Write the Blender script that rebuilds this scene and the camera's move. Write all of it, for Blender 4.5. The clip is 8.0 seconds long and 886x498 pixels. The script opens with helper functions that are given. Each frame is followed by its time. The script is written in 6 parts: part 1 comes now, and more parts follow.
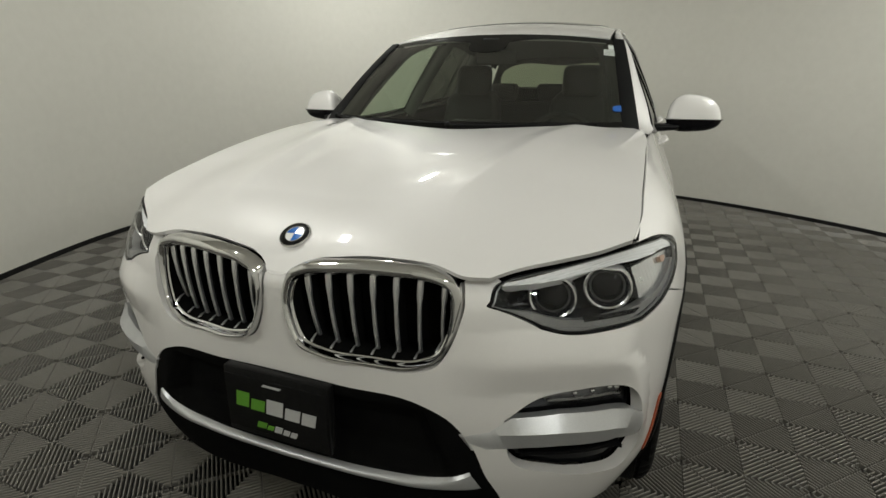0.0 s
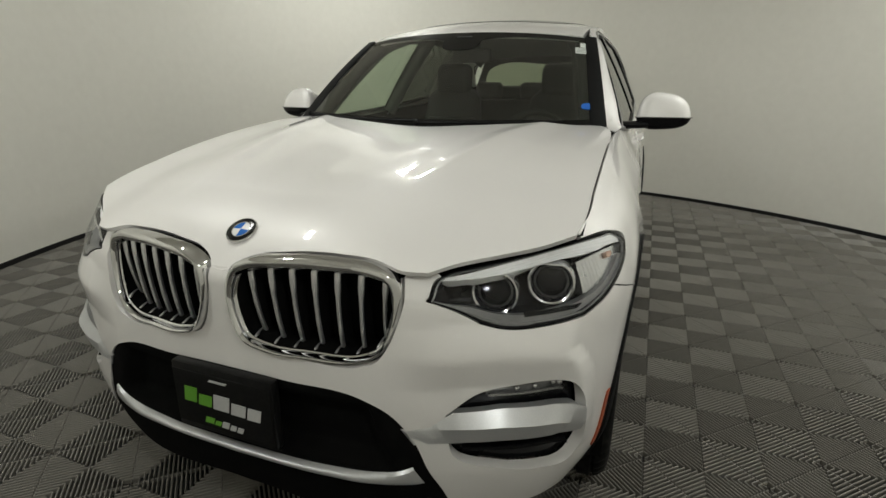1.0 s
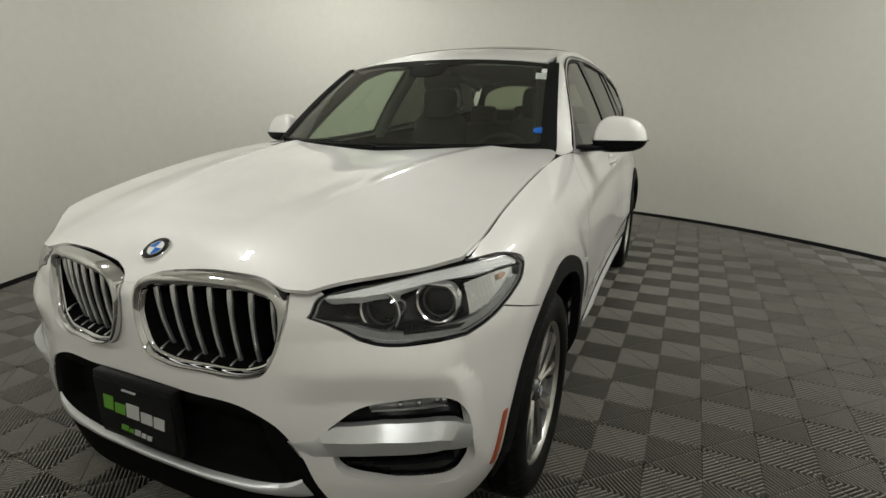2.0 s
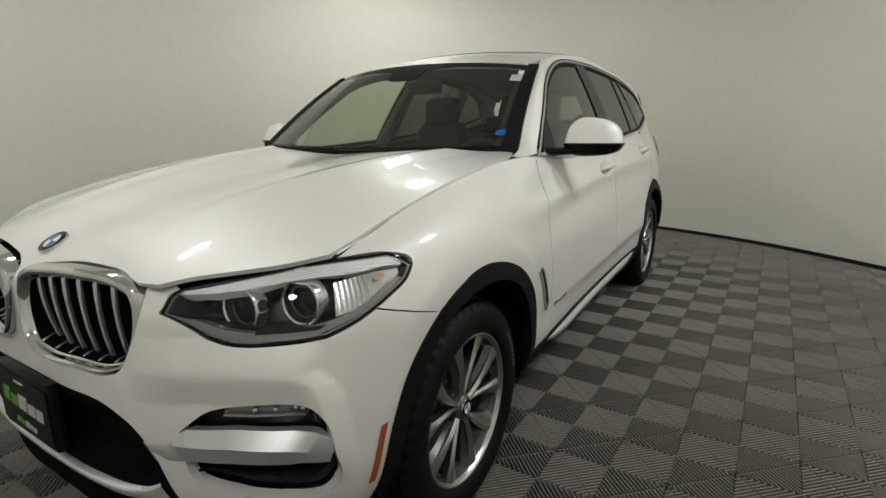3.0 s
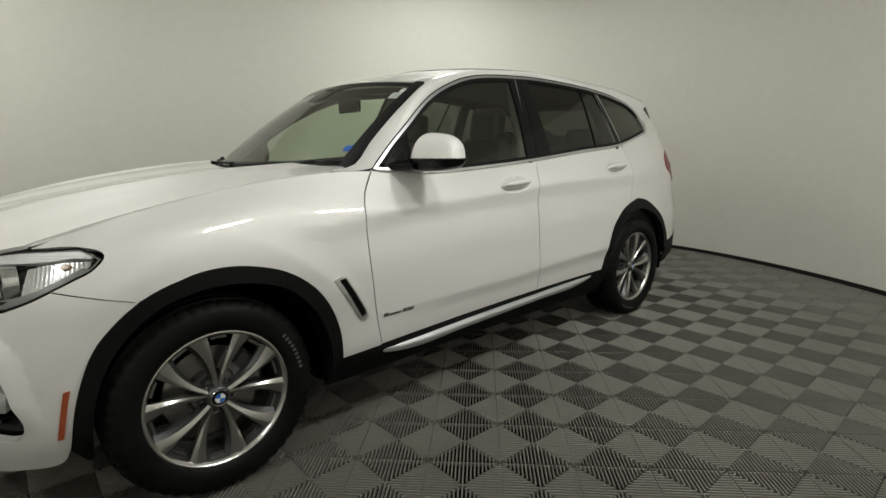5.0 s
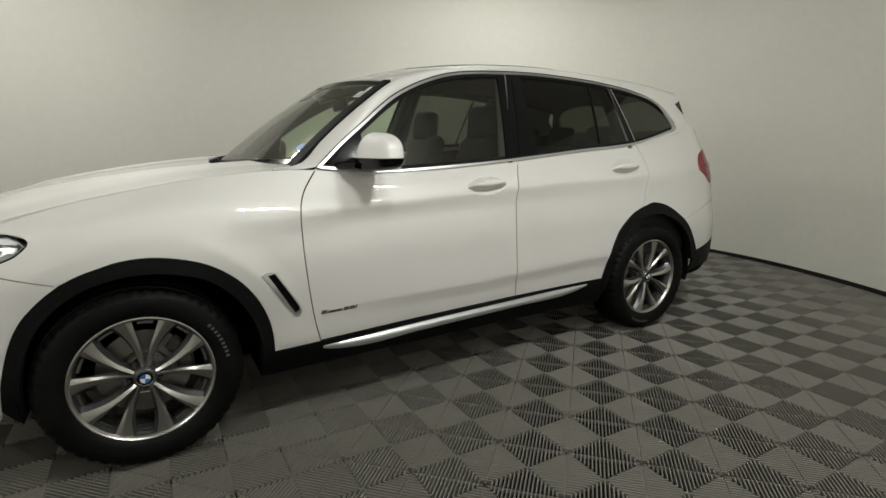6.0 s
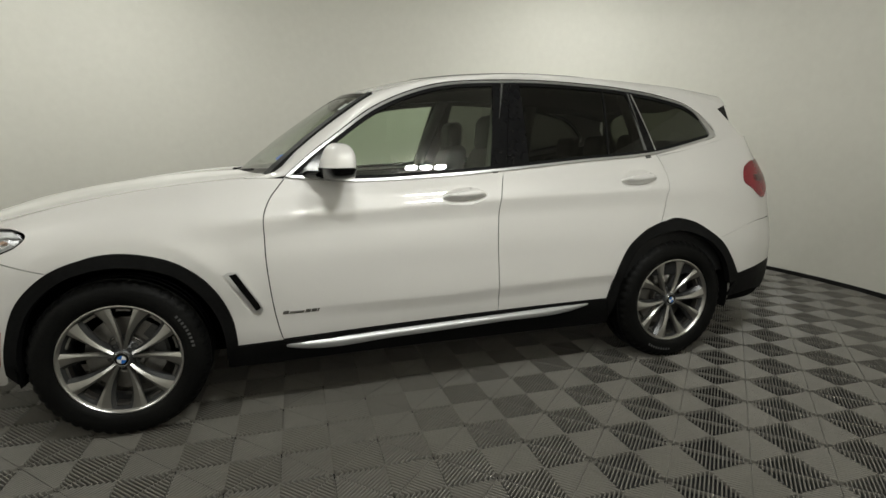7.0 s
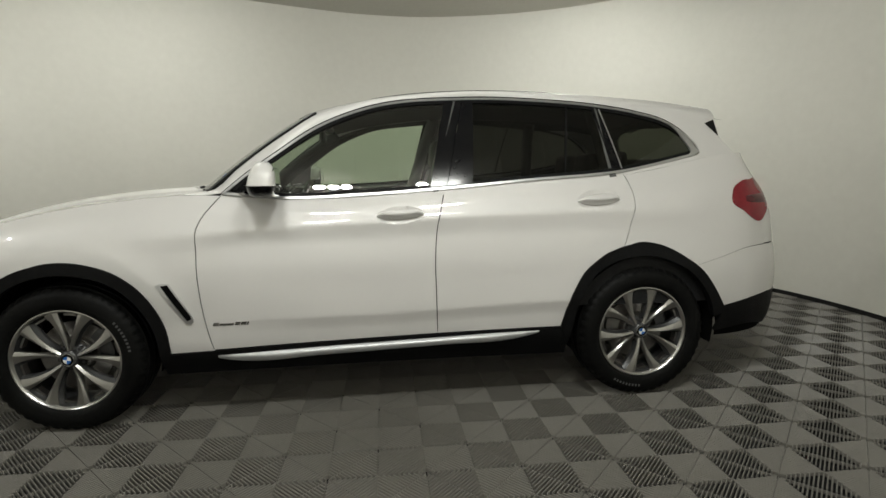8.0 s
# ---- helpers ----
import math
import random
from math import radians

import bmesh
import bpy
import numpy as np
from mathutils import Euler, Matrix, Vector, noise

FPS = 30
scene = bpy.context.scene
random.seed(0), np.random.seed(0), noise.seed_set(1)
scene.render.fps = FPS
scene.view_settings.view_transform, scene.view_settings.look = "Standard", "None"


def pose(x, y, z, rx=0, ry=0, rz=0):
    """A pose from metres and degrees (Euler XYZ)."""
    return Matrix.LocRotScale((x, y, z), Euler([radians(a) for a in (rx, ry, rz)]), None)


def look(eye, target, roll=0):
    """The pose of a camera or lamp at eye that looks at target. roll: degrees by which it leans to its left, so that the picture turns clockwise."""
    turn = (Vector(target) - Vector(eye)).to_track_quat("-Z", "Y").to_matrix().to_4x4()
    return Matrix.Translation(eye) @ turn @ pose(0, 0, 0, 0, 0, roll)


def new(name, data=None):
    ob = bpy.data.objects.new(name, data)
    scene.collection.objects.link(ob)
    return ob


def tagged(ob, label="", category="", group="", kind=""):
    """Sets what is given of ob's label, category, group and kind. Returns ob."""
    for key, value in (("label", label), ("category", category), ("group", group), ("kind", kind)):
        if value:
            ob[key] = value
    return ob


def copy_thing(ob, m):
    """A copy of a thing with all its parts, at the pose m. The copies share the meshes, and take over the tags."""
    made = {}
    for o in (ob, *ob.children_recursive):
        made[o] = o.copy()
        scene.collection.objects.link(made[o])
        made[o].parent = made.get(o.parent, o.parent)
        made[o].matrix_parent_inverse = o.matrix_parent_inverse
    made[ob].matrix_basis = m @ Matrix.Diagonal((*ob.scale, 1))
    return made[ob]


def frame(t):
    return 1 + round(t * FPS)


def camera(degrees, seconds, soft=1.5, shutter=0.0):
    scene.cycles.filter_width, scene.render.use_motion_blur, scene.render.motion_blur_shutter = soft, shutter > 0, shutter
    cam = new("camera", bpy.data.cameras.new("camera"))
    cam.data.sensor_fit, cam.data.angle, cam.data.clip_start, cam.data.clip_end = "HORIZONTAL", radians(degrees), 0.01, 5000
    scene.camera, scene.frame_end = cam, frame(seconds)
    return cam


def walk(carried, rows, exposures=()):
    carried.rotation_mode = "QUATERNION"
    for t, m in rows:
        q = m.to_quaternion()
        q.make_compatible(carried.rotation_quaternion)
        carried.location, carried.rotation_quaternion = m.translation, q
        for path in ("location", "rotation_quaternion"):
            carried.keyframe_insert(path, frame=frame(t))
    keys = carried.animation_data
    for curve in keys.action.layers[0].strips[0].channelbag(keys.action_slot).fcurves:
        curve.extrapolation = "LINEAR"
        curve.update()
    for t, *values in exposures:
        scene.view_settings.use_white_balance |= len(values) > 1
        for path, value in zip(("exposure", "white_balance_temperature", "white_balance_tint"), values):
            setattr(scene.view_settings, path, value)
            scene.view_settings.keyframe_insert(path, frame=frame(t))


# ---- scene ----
from mathutils.geometry import delaunay_2d_cdt

cam = camera(81.9, 8.0)
PATH = [
    (0, (0.784, -1.711, 1.286), (0.104, 0.07, 0.683), 0.5),
    (0.5, (0.812, -1.698, 1.292), (0.138, 0.084, 0.685), 0.7),
    (1, (0.909, -1.669, 1.278), (0.233, 0.113, 0.674), 0.6),
    (1.5, (1.118, -1.633, 1.286), (0.42, 0.148, 0.702), 0.3),
    (1.7, (1.17, -1.623, 1.301), (0.441, 0.152, 0.738), 0.3),
    (2.8, (1.534, -1.344, 1.234), (0.529, 0.323, 0.775), -0.6),
    (3, (1.616, -1.288, 1.224), (0.588, 0.364, 0.764), -0.4),
    (3.5, (1.888, -1.153, 1.229), (0.747, 0.431, 0.792), -0.7),
    (4, (2.11, -0.944, 1.212), (0.845, 0.542, 0.778), -0.5),
    (4.5, (2.37, -0.727, 1.206), (1.012, 0.68, 0.783), -0.6),
    (4.7, (2.504, -0.635, 1.2), (1.106, 0.738, 0.799), -0.7),
    (5.8, (2.93, -0.078, 1.253), (1.278, 0.963, 0.821), -0.3),
    (6, (3.017, 0.074, 1.227), (1.327, 1.059, 0.814), -0.3),
    (6.5, (3.199, 0.363, 1.216), (1.407, 1.162, 0.823), -0.5),
    (7, (3.294, 0.733, 1.222), (1.413, 1.3, 0.849), -0.5),
    (7.5, (3.395, 1.108, 1.229), (1.464, 1.514, 0.899), -0.5),
    (8, (3.398, 1.468, 1.217), (1.437, 1.716, 0.915), -0.5),
]
walk(cam, [(t, look(eye, target, roll)) for t, eye, target, roll in PATH])

# ---- world and light ----
world = bpy.data.worlds.new("booth_surroundings")
scene.world = world
world.use_nodes = True
world.node_tree.nodes["Background"].inputs[0].default_value = (0.02, 0.02, 0.02, 1)
world.node_tree.nodes["Background"].inputs[1].default_value = 0.2
scene.view_settings.exposure = 0.0
LAMP_POWER = 228.0
FLOOD_POWER = 228.0
# three-headed spotlights under the ceiling and single floodlights hung in front of the car, each with its size
TRACKS = [(2.75, 2.05, 3.17, 1.08), (2.75, 0.92, 3.17, 0.86), (-1.6, 3.3, 3.17, 1.02), (-1.38, -0.22, 3.17, 0.88)]
FLOODS = [(1.75, -2.0, 2.45, 0.47), (-1.15, -2.05, 2.15, 0.37)]


# ---- materials ----
def material(name, color, rough=0.5, metal=0.0, **more):
    m = bpy.data.materials.new(name)
    m.use_nodes = True
    b = m.node_tree.nodes["Principled BSDF"]
    b.inputs["Base Color"].default_value = (*color, 1)
    b.inputs["Roughness"].default_value = rough
    b.inputs["Metallic"].default_value = metal
    if max(color) < 0.03:
        b.inputs["Specular IOR Level"].default_value = 0.2
    for key, value in more.items():
        b.inputs[key.replace("_", " ")].default_value = value
    return m


def node(m, kind, **values):
    n = m.node_tree.nodes.new(kind)
    for key, value in values.items():
        n.inputs[key].default_value = value
    return n


def wire(m, a, ao, b, bi):
    m.node_tree.links.new(a.outputs[ao], b.inputs[bi])


def varied(m, scale_a, scale_b, low, high, bump=0.0, bump_scale=200.0, rough=None):
    """Mottle the base colour at two scales between low and high, with a fine bump and uneven gloss."""
    b = m.node_tree.nodes["Principled BSDF"]
    co = node(m, "ShaderNodeTexCoord")
    n1 = node(m, "ShaderNodeTexNoise", Scale=scale_a, Detail=4.0)
    n2 = node(m, "ShaderNodeTexNoise", Scale=scale_b, Detail=6.0)
    add = m.node_tree.nodes.new("ShaderNodeMath")
    add.operation = "ADD"
    half = m.node_tree.nodes.new("ShaderNodeMath")
    half.operation = "MULTIPLY"
    half.inputs[1].default_value = 0.5
    ramp = m.node_tree.nodes.new("ShaderNodeValToRGB")
    ramp.color_ramp.elements[0].position, ramp.color_ramp.elements[1].position = 0.32, 0.68
    ramp.color_ramp.elements[0].color, ramp.color_ramp.elements[1].color = (*low, 1), (*high, 1)
    for n in (n1, n2):
        wire(m, co, "Object", n, "Vector")
    wire(m, n1, "Fac", add, 0), wire(m, n2, "Fac", add, 1), wire(m, add, 0, half, 0), wire(m, half, 0, ramp, 0), wire(m, ramp, 0, b, "Base Color")
    if rough:
        r = m.node_tree.nodes.new("ShaderNodeMapRange")
        r.inputs["To Min"].default_value, r.inputs["To Max"].default_value = rough
        wire(m, half, 0, r, 0), wire(m, r, 0, b, "Roughness")
    if bump:
        nb = node(m, "ShaderNodeTexNoise", Scale=bump_scale, Detail=3.0)
        bp = node(m, "ShaderNodeBump", Strength=bump, Distance=0.002)
        wire(m, co, "Object", nb, "Vector"), wire(m, nb, "Fac", bp, "Height"), wire(m, bp, "Normal", b, "Normal")
    return m


def clear_glass(name, tint, low=0.05, steep=3.6):
    """Thin glass: lets light through, tinted, and mirrors the more the flatter one looks at it."""
    m = bpy.data.materials.new(name)
    m.use_nodes = True
    m.node_tree.nodes.remove(m.node_tree.nodes["Principled BSDF"])
    out = m.node_tree.nodes["Material Output"]
    t = node(m, "ShaderNodeBsdfTransparent", Color=(*tint, 1))
    g = node(m, "ShaderNodeBsdfGlossy", Roughness=0.0)
    lw = node(m, "ShaderNodeLayerWeight", Blend=0.5)
    power = m.node_tree.nodes.new("ShaderNodeMath")
    power.operation = "POWER"
    power.inputs[1].default_value = steep
    scale = m.node_tree.nodes.new("ShaderNodeMath")
    scale.operation = "MULTIPLY_ADD"
    scale.inputs[1].default_value, scale.inputs[2].default_value = 0.95 - low, low
    mix = m.node_tree.nodes.new("ShaderNodeMixShader")
    wire(m, lw, "Facing", power, 0), wire(m, power, 0, scale, 0), wire(m, scale, 0, mix, 0)
    wire(m, t, 0, mix, 1), wire(m, g, 0, mix, 2), wire(m, mix, 0, out, 0)
    return m


paint = material("pearl_white_paint", (0.74, 0.735, 0.70), 0.45, 0.20, Coat_Weight=1.0, Coat_Roughness=0.03, Coat_IOR=1.5, Specular_IOR_Level=0.2)
varied(paint, 1.3, 900.0, (0.755, 0.738, 0.728), (0.822, 0.803, 0.794), rough=(0.48, 0.58))
cladding = varied(material("grained_black_plastic", (0.012, 0.012, 0.013), 0.6, Specular_IOR_Level=0.12), 3.0, 60.0, (0.0035, 0.0035, 0.0038), (0.009, 0.009, 0.0094), 0.3, 900.0, (0.45, 0.65))
gloss_black = varied(material("gloss_black_plastic", (0.006, 0.006, 0.007), 0.12), 3.0, 40.0, (0.005, 0.005, 0.006), (0.008, 0.008, 0.009), rough=(0.11, 0.14))
# near-black for hidden insides, and for shade painted into the panel gaps
void_black = varied(material("black_inside_and_gap_shade", (0.004, 0.004, 0.004), 0.9, Specular_IOR_Level=0.04), 2.0, 30.0, (0.003, 0.003, 0.003), (0.006, 0.006, 0.006))
chrome = varied(material("chrome", (0.72, 0.72, 0.72), 0.07, 1.0), 5.0, 60.0, (0.66, 0.66, 0.66), (0.72, 0.72, 0.72), rough=(0.03, 0.06))
satin = varied(material("satin_aluminium", (0.62, 0.62, 0.63), 0.32, 0.9), 5.0, 300.0, (0.57, 0.57, 0.58), (0.67, 0.67, 0.68), rough=(0.26, 0.38))
bar_metal = varied(material("grille_bar_metal", (0.52, 0.52, 0.53), 0.30, 0.9), 5.0, 200.0, (0.66, 0.66, 0.67), (0.76, 0.76, 0.77), rough=(0.30, 0.42))
blade_silver = varied(material("silver_painted_trim", (0.50, 0.505, 0.52), 0.36, 0.6), 5.0, 300.0, (0.55, 0.555, 0.57), (0.64, 0.645, 0.66), rough=(0.30, 0.42))
alloy_face = varied(material("machined_alloy", (0.66, 0.65, 0.63), 0.3, 1.0), 6.0, 160.0, (0.50, 0.49, 0.475), (0.60, 0.59, 0.575), rough=(0.24, 0.34))
alloy_dark = varied(material("dark_grey_alloy", (0.10, 0.10, 0.102), 0.35, 0.7), 6.0, 120.0, (0.085, 0.085, 0.087), (0.12, 0.12, 0.122), rough=(0.34, 0.4))
rubber = varied(material("tyre_rubber", (0.006, 0.006, 0.006), 0.6, Specular_IOR_Level=0.1), 6.0, 90.0, (0.003, 0.003, 0.003), (0.009, 0.009, 0.0088), 0.25, 500.0, (0.36, 0.6))
disc_steel = varied(material("brake_steel", (0.30, 0.29, 0.28), 0.35, 1.0), 8.0, 300.0, (0.22, 0.21, 0.2), (0.36, 0.35, 0.34), rough=(0.25, 0.45))
clear = clear_glass("window_glass", (0.74, 0.82, 0.71), 0.11)
privacy = clear_glass("privacy_glass", (0.12, 0.125, 0.11))
rear_glass = clear_glass("rear_window_glass", (0.40, 0.43, 0.34))
lens = clear_glass("lamp_lens", (0.97, 0.975, 0.98), 0.03, 5.5)
frit = varied(material("black_frit", (0.006, 0.006, 0.006), 0.15), 3.0, 40.0, (0.005, 0.005, 0.005), (0.008, 0.008, 0.008), rough=(0.13, 0.16))
leather = varied(material("black_leather", (0.018, 0.018, 0.019), 0.5), 6.0, 200.0, (0.012, 0.012, 0.013), (0.026, 0.026, 0.027), 0.4, 350.0, (0.4, 0.6))
soft_plastic = varied(material("dark_soft_plastic", (0.016, 0.016, 0.017), 0.6), 5.0, 150.0, (0.011, 0.011, 0.012), (0.022, 0.022, 0.023), 0.3, 500.0, (0.5, 0.7))
headliner = varied(material("grey_headliner_cloth", (0.10, 0.10, 0.095), 0.9), 4.0, 300.0, (0.08, 0.08, 0.076), (0.12, 0.12, 0.114), 0.4, 700.0)
lamp_chrome = varied(material("lamp_reflector", (0.75, 0.75, 0.76), 0.12, 1.0), 8.0, 90.0, (0.68, 0.68, 0.69), (0.8, 0.8, 0.81), rough=(0.08, 0.2))
lamp_facet = varied(material("clear_faceted_reflector", (0.6, 0.6, 0.61), 0.16, 0.95), 8.0, 90.0, (0.54, 0.54, 0.55), (0.66, 0.66, 0.67), rough=(0.2, 0.32))
lamp_grey = varied(material("lamp_grey_plastic", (0.36, 0.36, 0.365), 0.35, 0.7), 8.0, 90.0, (0.24, 0.24, 0.245), (0.34, 0.34, 0.345), rough=(0.25, 0.38))
lamp_silver = varied(material("lamp_silver_paint", (0.86, 0.86, 0.87), 0.45, 0.0), 8.0, 90.0, (0.83, 0.83, 0.84), (0.92, 0.92, 0.93), rough=(0.35, 0.5))
lamp_dark = varied(material("lamp_dark_plastic", (0.018, 0.018, 0.022), 0.25), 8.0, 90.0, (0.007, 0.007, 0.010), (0.015, 0.015, 0.019), rough=(0.18, 0.32))
amber = varied(material("amber_plastic", (0.42, 0.13, 0.04), 0.25), 8.0, 120.0, (0.44, 0.28, 0.20), (0.54, 0.36, 0.27), rough=(0.18, 0.32))
orange_reflector = varied(material("orange_reflector", (0.45, 0.10, 0.035), 0.3), 8.0, 300.0, (0.30, 0.058, 0.022), (0.39, 0.085, 0.032), rough=(0.2, 0.4))
red_lens = varied(material("red_lamp_plastic", (0.24, 0.006, 0.016), 0.2), 8.0, 80.0, (0.18, 0.004, 0.012), (0.28, 0.008, 0.02), rough=(0.15, 0.28))
red_dark = varied(material("dark_red_lamp_plastic", (0.09, 0.008, 0.012), 0.15), 8.0, 80.0, (0.07, 0.006, 0.01), (0.11, 0.01, 0.015), rough=(0.1, 0.2))
badge_blue = varied(material("enamel_blue", (0.02, 0.14, 0.52), 0.15), 30.0, 300.0, (0.015, 0.12, 0.46), (0.025, 0.16, 0.56), rough=(0.1, 0.2))
badge_white = varied(material("enamel_white", (0.8, 0.8, 0.8), 0.15), 30.0, 300.0, (0.76, 0.76, 0.76), (0.84, 0.84, 0.84), rough=(0.1, 0.2))
tag_blue = varied(material("blue_tag_plastic", (0.008, 0.10, 0.42), 0.5), 30.0, 200.0, (0.006, 0.085, 0.37), (0.01, 0.115, 0.47), rough=(0.3, 0.5))
paper = varied(material("white_sticker_paper", (0.62, 0.66, 0.62), 0.6), 20.0, 200.0, (0.56, 0.60, 0.56), (0.68, 0.72, 0.68), rough=(0.5, 0.7))
tyre_letter = varied(material("moulded_rubber_lettering", (0.05, 0.05, 0.05), 0.3), 20.0, 200.0, (0.07, 0.07, 0.07), (0.11, 0.11, 0.11), rough=(0.25, 0.35))
print_grey = varied(material("grey_print", (0.25, 0.27, 0.26), 0.6), 20.0, 200.0, (0.2, 0.22, 0.21), (0.3, 0.32, 0.31), rough=(0.5, 0.7))
plate_black = varied(material("black_plate_plastic", (0.008, 0.008, 0.008), 0.3, Specular_IOR_Level=0.1), 6.0, 80.0, (0.005, 0.005, 0.005), (0.012, 0.012, 0.012), rough=(0.22, 0.4))
plate_green = varied(material("green_print", (0.16, 0.42, 0.045), 0.4), 20.0, 200.0, (0.10, 0.29, 0.028), (0.13, 0.35, 0.035), rough=(0.3, 0.5))
plate_white = varied(material("white_print", (0.50, 0.50, 0.50), 0.4), 20.0, 200.0, (0.46, 0.46, 0.46), (0.54, 0.54, 0.54), rough=(0.3, 0.5))
wall_paint = varied(material("matt_off_white_wall", (0.68, 0.665, 0.61), 0.85), 0.6, 14.0, (0.655, 0.64, 0.585), (0.70, 0.685, 0.63), 0.12, 160.0, (0.78, 0.92))
ceiling_paint = varied(material("matt_ceiling_paint", (0.60, 0.585, 0.53), 0.9), 0.8, 20.0, (0.57, 0.555, 0.505), (0.63, 0.615, 0.56), 0.1, 150.0)
trim_black = varied(material("black_rubber_base_trim", (0.012, 0.012, 0.012), 0.5), 3.0, 60.0, (0.008, 0.008, 0.008), (0.018, 0.018, 0.018), rough=(0.4, 0.6))
tile_plastic = material("grey_floor_tile_plastic", (0.21, 0.205, 0.195), 0.5)
floor_under = varied(material("dark_slab_under_tiles", (0.02, 0.02, 0.02), 0.9), 3.0, 40.0, (0.014, 0.014, 0.014), (0.026, 0.026, 0.026))


def tile_look(m):
    """Grey plastic with dust and tyre-dirt in soft patches, and a slight difference from tile to tile."""
    b = m.node_tree.nodes["Principled BSDF"]
    geo = m.node_tree.nodes.new("ShaderNodeNewGeometry")
    big = node(m, "ShaderNodeTexNoise", Scale=1.1, Detail=5.0)
    fine = node(m, "ShaderNodeTexNoise", Scale=45.0, Detail=4.0)
    info = m.node_tree.nodes.new("ShaderNodeObjectInfo")
    wire(m, geo, "Position", big, "Vector"), wire(m, geo, "Position", fine, "Vector")
    ramp = m.node_tree.nodes.new("ShaderNodeValToRGB")
    ramp.color_ramp.elements[0].position, ramp.color_ramp.elements[1].position = 0.3, 0.7
    ramp.color_ramp.elements[0].color, ramp.color_ramp.elements[1].color = (0.168, 0.158, 0.141, 1), (0.220, 0.208, 0.188, 1)
    a = m.node_tree.nodes.new("ShaderNodeMath")
    a.operation = "MULTIPLY_ADD"
    a.inputs[1].default_value = 0.35
    wire(m, fine, "Fac", a, 0)
    c = m.node_tree.nodes.new("ShaderNodeMath")
    c.operation = "MULTIPLY"
    c.inputs[1].default_value = 0.65
    wire(m, big, "Fac", c, 0), wire(m, c, 0, a, 2)
    d = m.node_tree.nodes.new("ShaderNodeMath")
    d.operation = "MULTIPLY_ADD"
    d.inputs[1].default_value = 0.10
    wire(m, info, "Random", d, 0), wire(m, a, 0, d, 2)
    wire(m, d, 0, ramp, 0), wire(m, ramp, 0, b, "Base Color")
    r = m.node_tree.nodes.new("ShaderNodeMapRange")
    r.inputs["To Min"].default_value, r.inputs["To Max"].default_value = 0.28, 0.46
    wire(m, fine, "Fac", r, 0), wire(m, r, 0, b, "Roughness")


tile_look(tile_plastic)


def glowing(name, power):
    m = bpy.data.materials.new(name)
    m.use_nodes = True
    b = m.node_tree.nodes["Principled BSDF"]
    b.inputs["Emission Color"].default_value = (0.98, 1.0, 0.944, 1)
    b.inputs["Emission Strength"].default_value = power
    return m


lamp_glow = glowing("glowing_lamp_diffuser", LAMP_POWER)
flood_glow = glowing("glowing_floodlight_glass", FLOOD_POWER)


# ---- body surfaces: +y runs to the tail, +x to the driver's side, the front axle stands at y = 0 ----
def hermite(knots, values, q):
    """Smooth values at q through the knots (scalars or vectors)."""
    k = np.asarray(knots, float)
    v = np.asarray(values, float)
    h = np.diff(k)
    shape = (-1,) + (1,) * (v.ndim - 1)
    d = np.diff(v, axis=0) / h.reshape(shape)
    m = np.empty_like(v)
    m[0], m[-1] = d[0], d[-1]
    w = (h[1:] / (h[1:] + h[:-1])).reshape(shape)
    m[1:-1] = d[:-1] * w + d[1:] * (1 - w)
    q = np.clip(np.asarray(q, float), k[0], k[-1])
    i = np.clip(np.searchsorted(k, q, side="right") - 1, 0, len(k) - 2)
    f = (q - k[i]) / h[i]
    g = f.reshape(f.shape + (1,) * (v.ndim - 1))
    hh = h[i].reshape(g.shape)
    return (2 * g**3 - 3 * g**2 + 1) * v[i] + (g**3 - 2 * g**2 + g) * hh * m[i] + (3 * g**2 - 2 * g**3) * v[i + 1] + (g**3 - g**2) * hh * m[i + 1]


# s runs from the nose's middle round the corner (-0.43) and then along y; each row is a level of the lower body
S_KNOTS = [-1.50, -1.25, -1.04, -0.83, -0.63, -0.43, -0.20, 0.10, 0.50, 1.20, 2.00, 2.86, 3.25, 3.52, 3.75, 4.35]
T_ROWS = [0.20, 0.36, 0.52, 0.68, 0.80, 0.92, 1.04]
ROW_X = [
    [0, 0.24, 0.43, 0.60, 0.74, 0.81, 0.83, 0.84, 0.84, 0.83, 0.83, 0.84, 0.83, 0.78, 0.68, 0],
    [0, 0.26, 0.46, 0.65, 0.80, 0.885, 0.915, 0.93, 0.925, 0.905, 0.905, 0.925, 0.91, 0.86, 0.74, 0],
    [0, 0.26, 0.46, 0.66, 0.815, 0.90, 0.930, 0.945, 0.94, 0.925, 0.925, 0.945, 0.93, 0.875, 0.75, 0],
    [0, 0.26, 0.46, 0.66, 0.815, 0.902, 0.935, 0.95, 0.945, 0.930, 0.928, 0.945, 0.925, 0.87, 0.75, 0],
    [0, 0.26, 0.46, 0.655, 0.805, 0.90, 0.930, 0.942, 0.935, 0.922, 0.920, 0.930, 0.905, 0.85, 0.73, 0],
    [0, 0.255, 0.455, 0.645, 0.78, 0.865, 0.897, 0.902, 0.898, 0.888, 0.886, 0.885, 0.858, 0.81, 0.69, 0],
    [0, 0.25, 0.445, 0.63, 0.765, 0.800, 0.802, 0.802, 0.802, 0.852, 0.842, 0.812, 0.755, 0.70, 0.60, 0],
]
